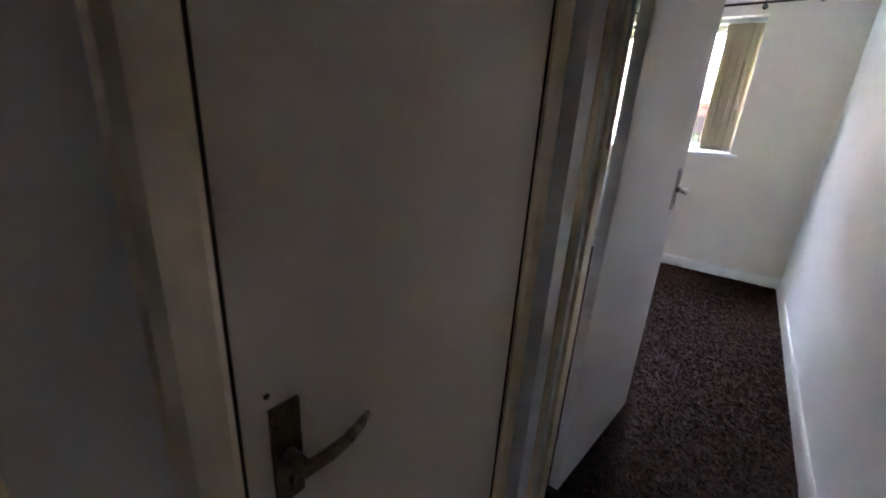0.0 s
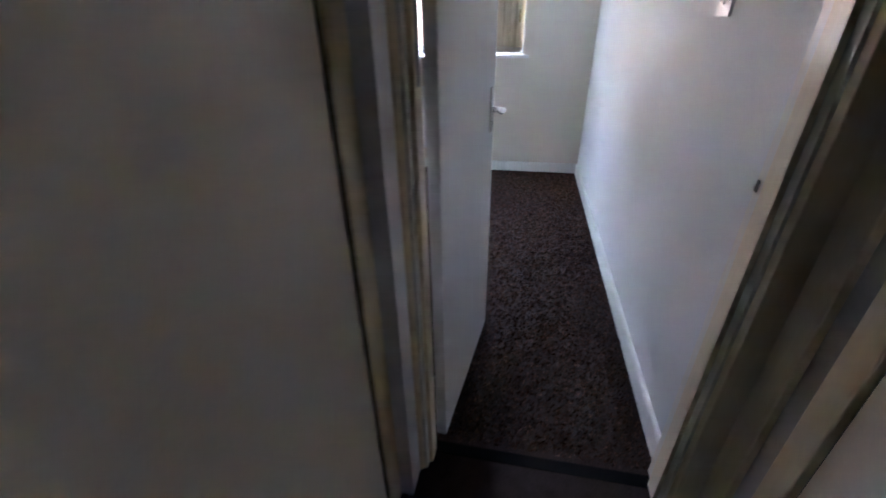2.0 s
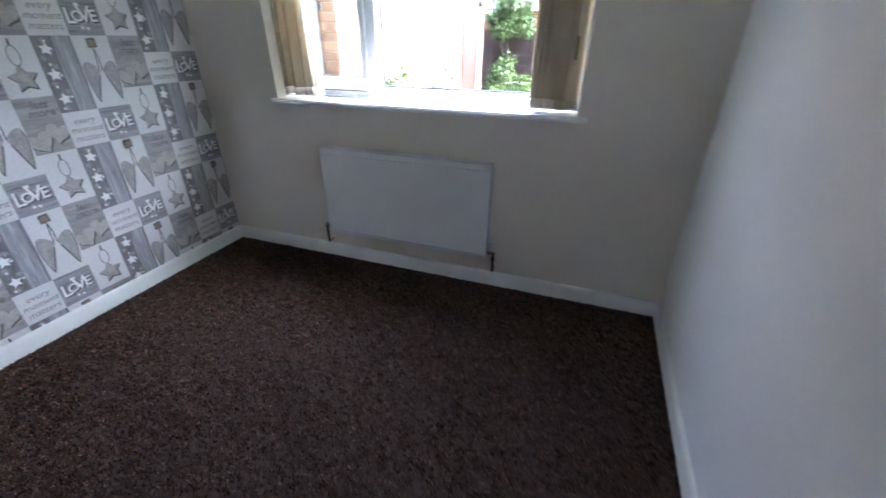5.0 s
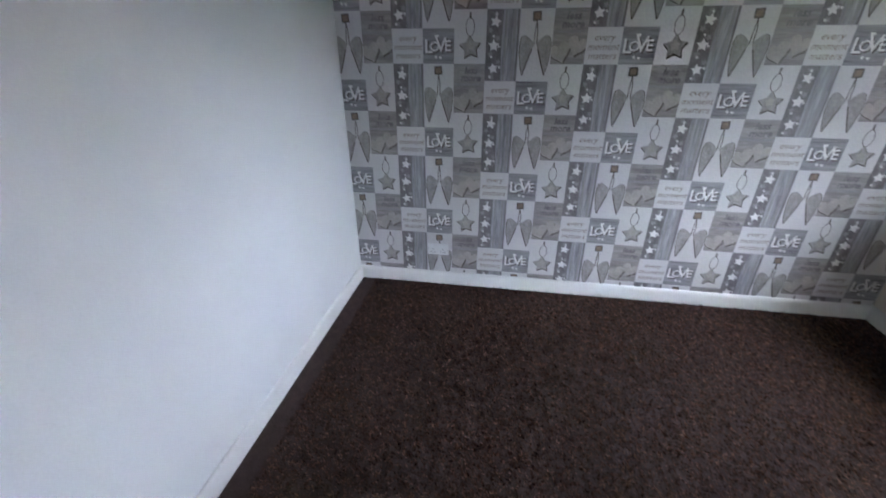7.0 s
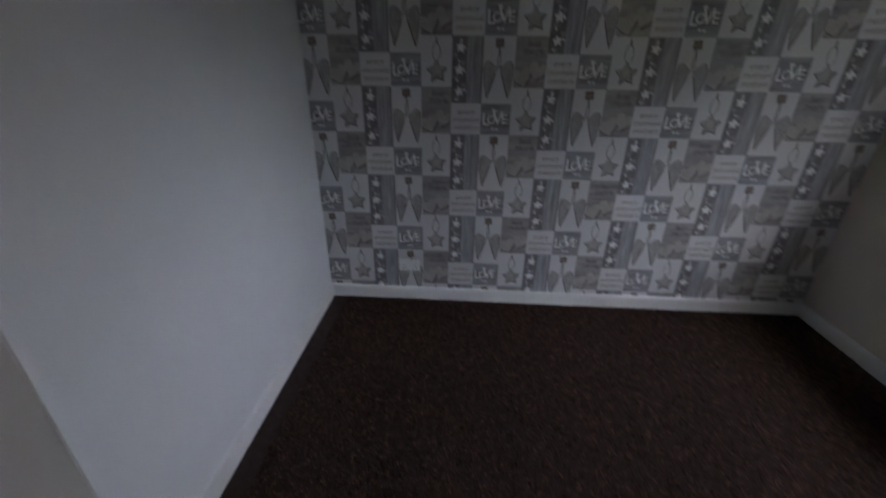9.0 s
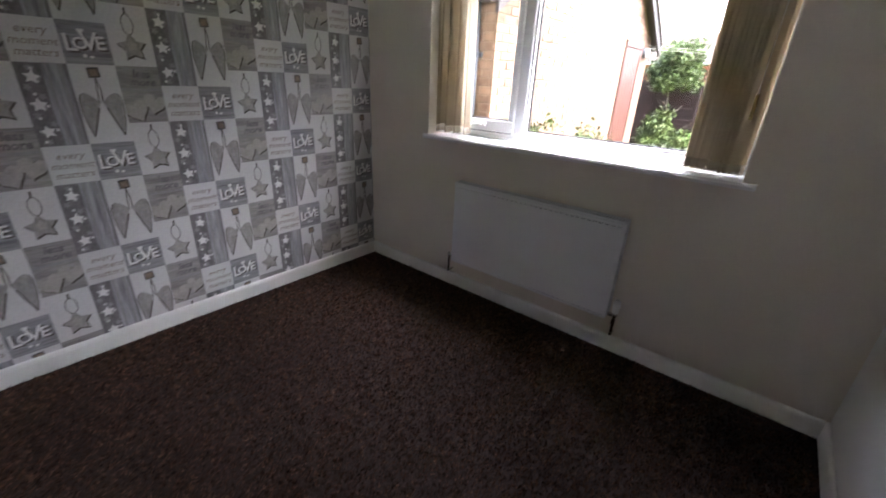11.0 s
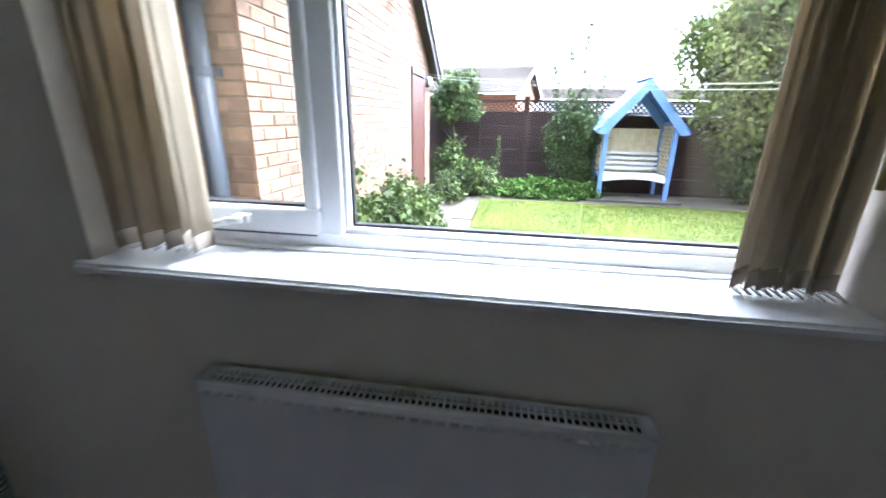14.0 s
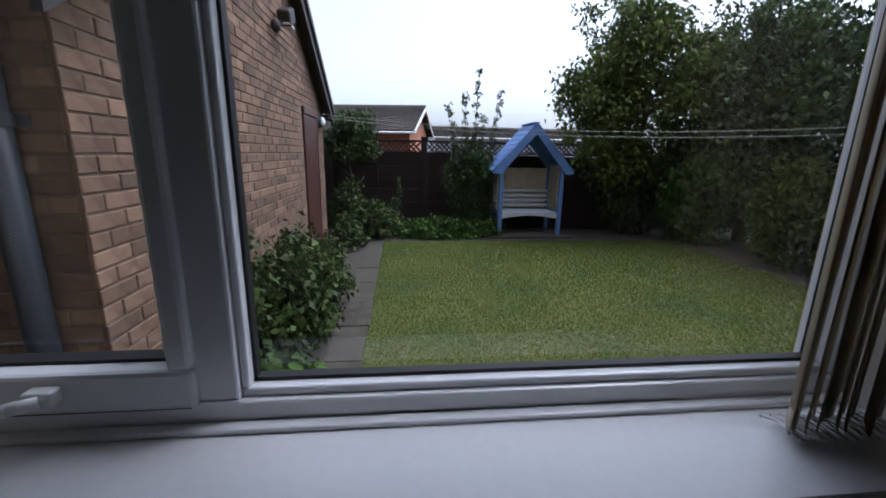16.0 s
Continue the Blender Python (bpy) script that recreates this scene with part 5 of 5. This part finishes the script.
# ---- houses beyond the fence ----
def far_house(name, x0, x1, y0, y1, eave, ridge, wall_mat, label, tiles):
    t = thing(name, ((x0 + x1) / 2, (y0 + y1) / 2, G), label, "house", kind="structure")
    ym = (y0 + y1) / 2
    b = bmesh.new()
    prof = [(y0 + 0.3, G), (y1 - 0.3, G), (y1 - 0.3, eave), (ym, ridge - 0.12), (y0 + 0.3, eave)]
    sweep(b, prof, [lambda p: [(x0 + 0.2, y, z) for y, z in p], lambda p: [(x1 - 0.2, y, z) for y, z in p]])
    part("wall", b, wall_mat, t)
    for ya in (y0, y1):
        r = bmesh.new()
        rows = tiles
        for i in range(rows):
            f0, f1 = i / rows, (i + 1) / rows
            a0, a1 = ya + (ym - ya) * f0, ya + (ym - ya) * f1
            z0, z1 = eave + (ridge - eave) * f0, eave + (ridge - eave) * f1
            n = int((x1 - x0) / 0.33)
            for k in range(n):
                xa = x0 + (x1 - x0) * k / n
                xb = x0 + (x1 - x0) * (k + 1) / n - 0.02
                q = [(xa, a0, z0 + 0.05), (xb, a0, z0 + 0.05), (xb, a1, z1 + 0.012), (xa, a1, z1 + 0.012)]
                lo = [r.verts.new((x, y, z - 0.05)) for x, y, z in q]
                hi = [r.verts.new((x, y, z + 0.035 * (1 if j in (0, 3) else 0))) for j, (x, y, z) in enumerate(q)]
                r.faces.new(hi)
                for j in range(4):
                    r.faces.new((lo[j], lo[(j + 1) % 4], hi[(j + 1) % 4], hi[j]))
        tagged(part("roof_tiles", r, ROOF, t), kind="stuff")
    for x in (x0, x1):
        for ya in (y0, y1):
            v = bmesh.new()
            pts = [(ya, eave - 0.05), (ym, ridge - 0.05), (ym, ridge + 0.03), (ya, eave + 0.03)]
            sweep(v, pts, [lambda p: [(x - 0.02, y, z) for y, z in p], lambda p: [(x + 0.02, y, z) for y, z in p]])
            part("bargeboard", v, PLASTIC, t)
    part("gutter", rod(bmesh.new(), (x0, y0 - 0.03, eave - 0.03), (x1, y0 - 0.03, eave - 0.03), 0.03), PLASTIC, t)
    part("ridge_tiles", rod(bmesh.new(), (x0, ym, ridge + 0.02), (x1, ym, ridge + 0.02), 0.09, sides=8), ROOF, t)
    return t


bungalow = far_house("bungalow", -7.5, -0.72, 14.6, 18.4, 2.13, 2.9, ORANGE, "orange brick bungalow with a grey tiled roof", 14)
bungalow.rotation_euler = (0, 0, radians(-12))
far_house("far_house", -0.3, 8.5, 20.0, 26.0, 2.25, 2.75, PALE_BLUE, "low pale house with a grey roof beyond the fence", 10)

# ---- small pieces in great numbers ----
blades("grass", -1.86, 3.28, 3.92, 9.54, G + 0.012, 240000, 0.022, 0.0075, 0.75, BLADE, "short green lawn grass with straw-coloured blades", "grass")
n = 900
p = np.stack([3.3 + rng.normal(0, 0.45, n), rng.uniform(4.2, 9.9, n), np.full(n, G + 0.022)], 1)
a = rng.uniform(0, math.tau, n)
u = np.stack([np.cos(a), np.sin(a), rng.uniform(-0.2, 0.2, n)], 1) * 0.03
s = np.stack([-np.sin(a), np.cos(a), rng.uniform(-0.2, 0.2, n)], 1) * 0.017
from_arrays("leaf_litter", np.stack([p - u, p + s, p + u + [0, 0, 0.006], p - s], 1).reshape(-1, 3), 4, LITTER, kind="stuff", label="scattered dry brown leaves along the lawn edge", category="fallen leaves")
blades("carpet_pile", W + 0.018, -0.018, SOUTH, L - 0.018, -0.001, 170000, 0.013, 0.0105, 0.6, TUFT, "short twisted pile of the dark brown carpet", "carpet")


def brick_wall():
    """Stretcher bond on the side that faces the lawn; the nearest stretch brick by brick, the rest joined."""
    bw, bh, gap = 0.215, 0.065, 0.01
    one = bpy.data.meshes.new("brick")
    b = box(bmesh.new(), -0.02, -bw / 2, -bh / 2, 0.0, bw / 2, bh / 2)
    bmesh.ops.bevel(b, geom=[e for e in b.edges if all(v.co.x > -0.001 for v in e.verts)], offset=0.004, segments=1, affect="EDGES")
    b.to_mesh(one)
    half = one.copy()
    half.transform(Matrix.Diagonal((1, (bw / 2 - gap / 2) / bw, 1, 1)))
    b.free()
    for me in (one, half):
        me.materials.append(BRICK)
    box_v = np.array([v.co for v in one.vertices])
    box_f = [tuple(f.vertices) for f in one.polygons]
    verts, faces = [], []
    rr = random.Random(3)
    made = 0
    row = 0
    z = G - 0.03
    while z < rake(RIDGE_Y) - 0.1:
        zc = z + bh / 2
        y = AY0 - (bw + gap) / 2 * (row % 2)
        while y < AY1:
            a, e = max(y, AY0), min(y + bw, AY1)
            y += bw + gap
            yc = (a + e) / 2
            if e - a < 0.05 or zc + bh / 2 > rake(yc) - 0.02 or (DOOR_Y[0] - 0.02 < yc < DOOR_Y[1] + 0.02 and zc < 2.13):
                continue
            x = AX + rr.uniform(-0.003, 0.002)
            if a < 6.05 and zc < 2.75 and made < 230 and (e - a > 0.2 or abs(e - a - (bw - gap) / 2) < 0.02):
                ob = new("brick", one if e - a > 0.2 else half)
                ob.location = (x, yc, zc)
                ob.parent = annex_wall
                made += 1
                continue
            k = len(verts)
            v = box_v * (1, (e - a) / bw, 1) + (x, yc, zc)
            verts += [tuple(p) for p in v]
            faces += [tuple(k + i for i in f) for f in box_f]
        # the wall that faces the house
        xx = AX - 0.022 - (bw + gap) / 2 * (row % 2)
        if row % 2 and zc < EAVE - 0.05:
            k = len(verts)
            wide = (bw - gap) / 2
            v = np.stack([AX - 0.022 - wide / 2 + box_v[:, 1] * wide / bw, AY0 - box_v[:, 0] - 0.001, box_v[:, 2] + zc], 1)
            verts += [tuple(p) for p in v]
            faces += [tuple(k + i for i in f[::-1]) for f in box_f]
        while zc < EAVE - 0.05 and xx > -4.6:
            k = len(verts)
            v = np.stack([xx - bw / 2 + box_v[:, 1], AY0 - box_v[:, 0] - 0.001, box_v[:, 2] + zc], 1)
            verts += [tuple(p) for p in v]
            faces += [tuple(k + i for i in f[::-1]) for f in box_f]
            xx -= bw + gap
        z += bh + gap
        row += 1
    me = bpy.data.meshes.new("bricks")
    me.from_pydata(verts, [], faces)
    me.materials.append(BRICKS)
    ob = new("bricks", me)
    ob.parent = annex_wall
    tagged(ob, kind="stuff")


brick_wall()
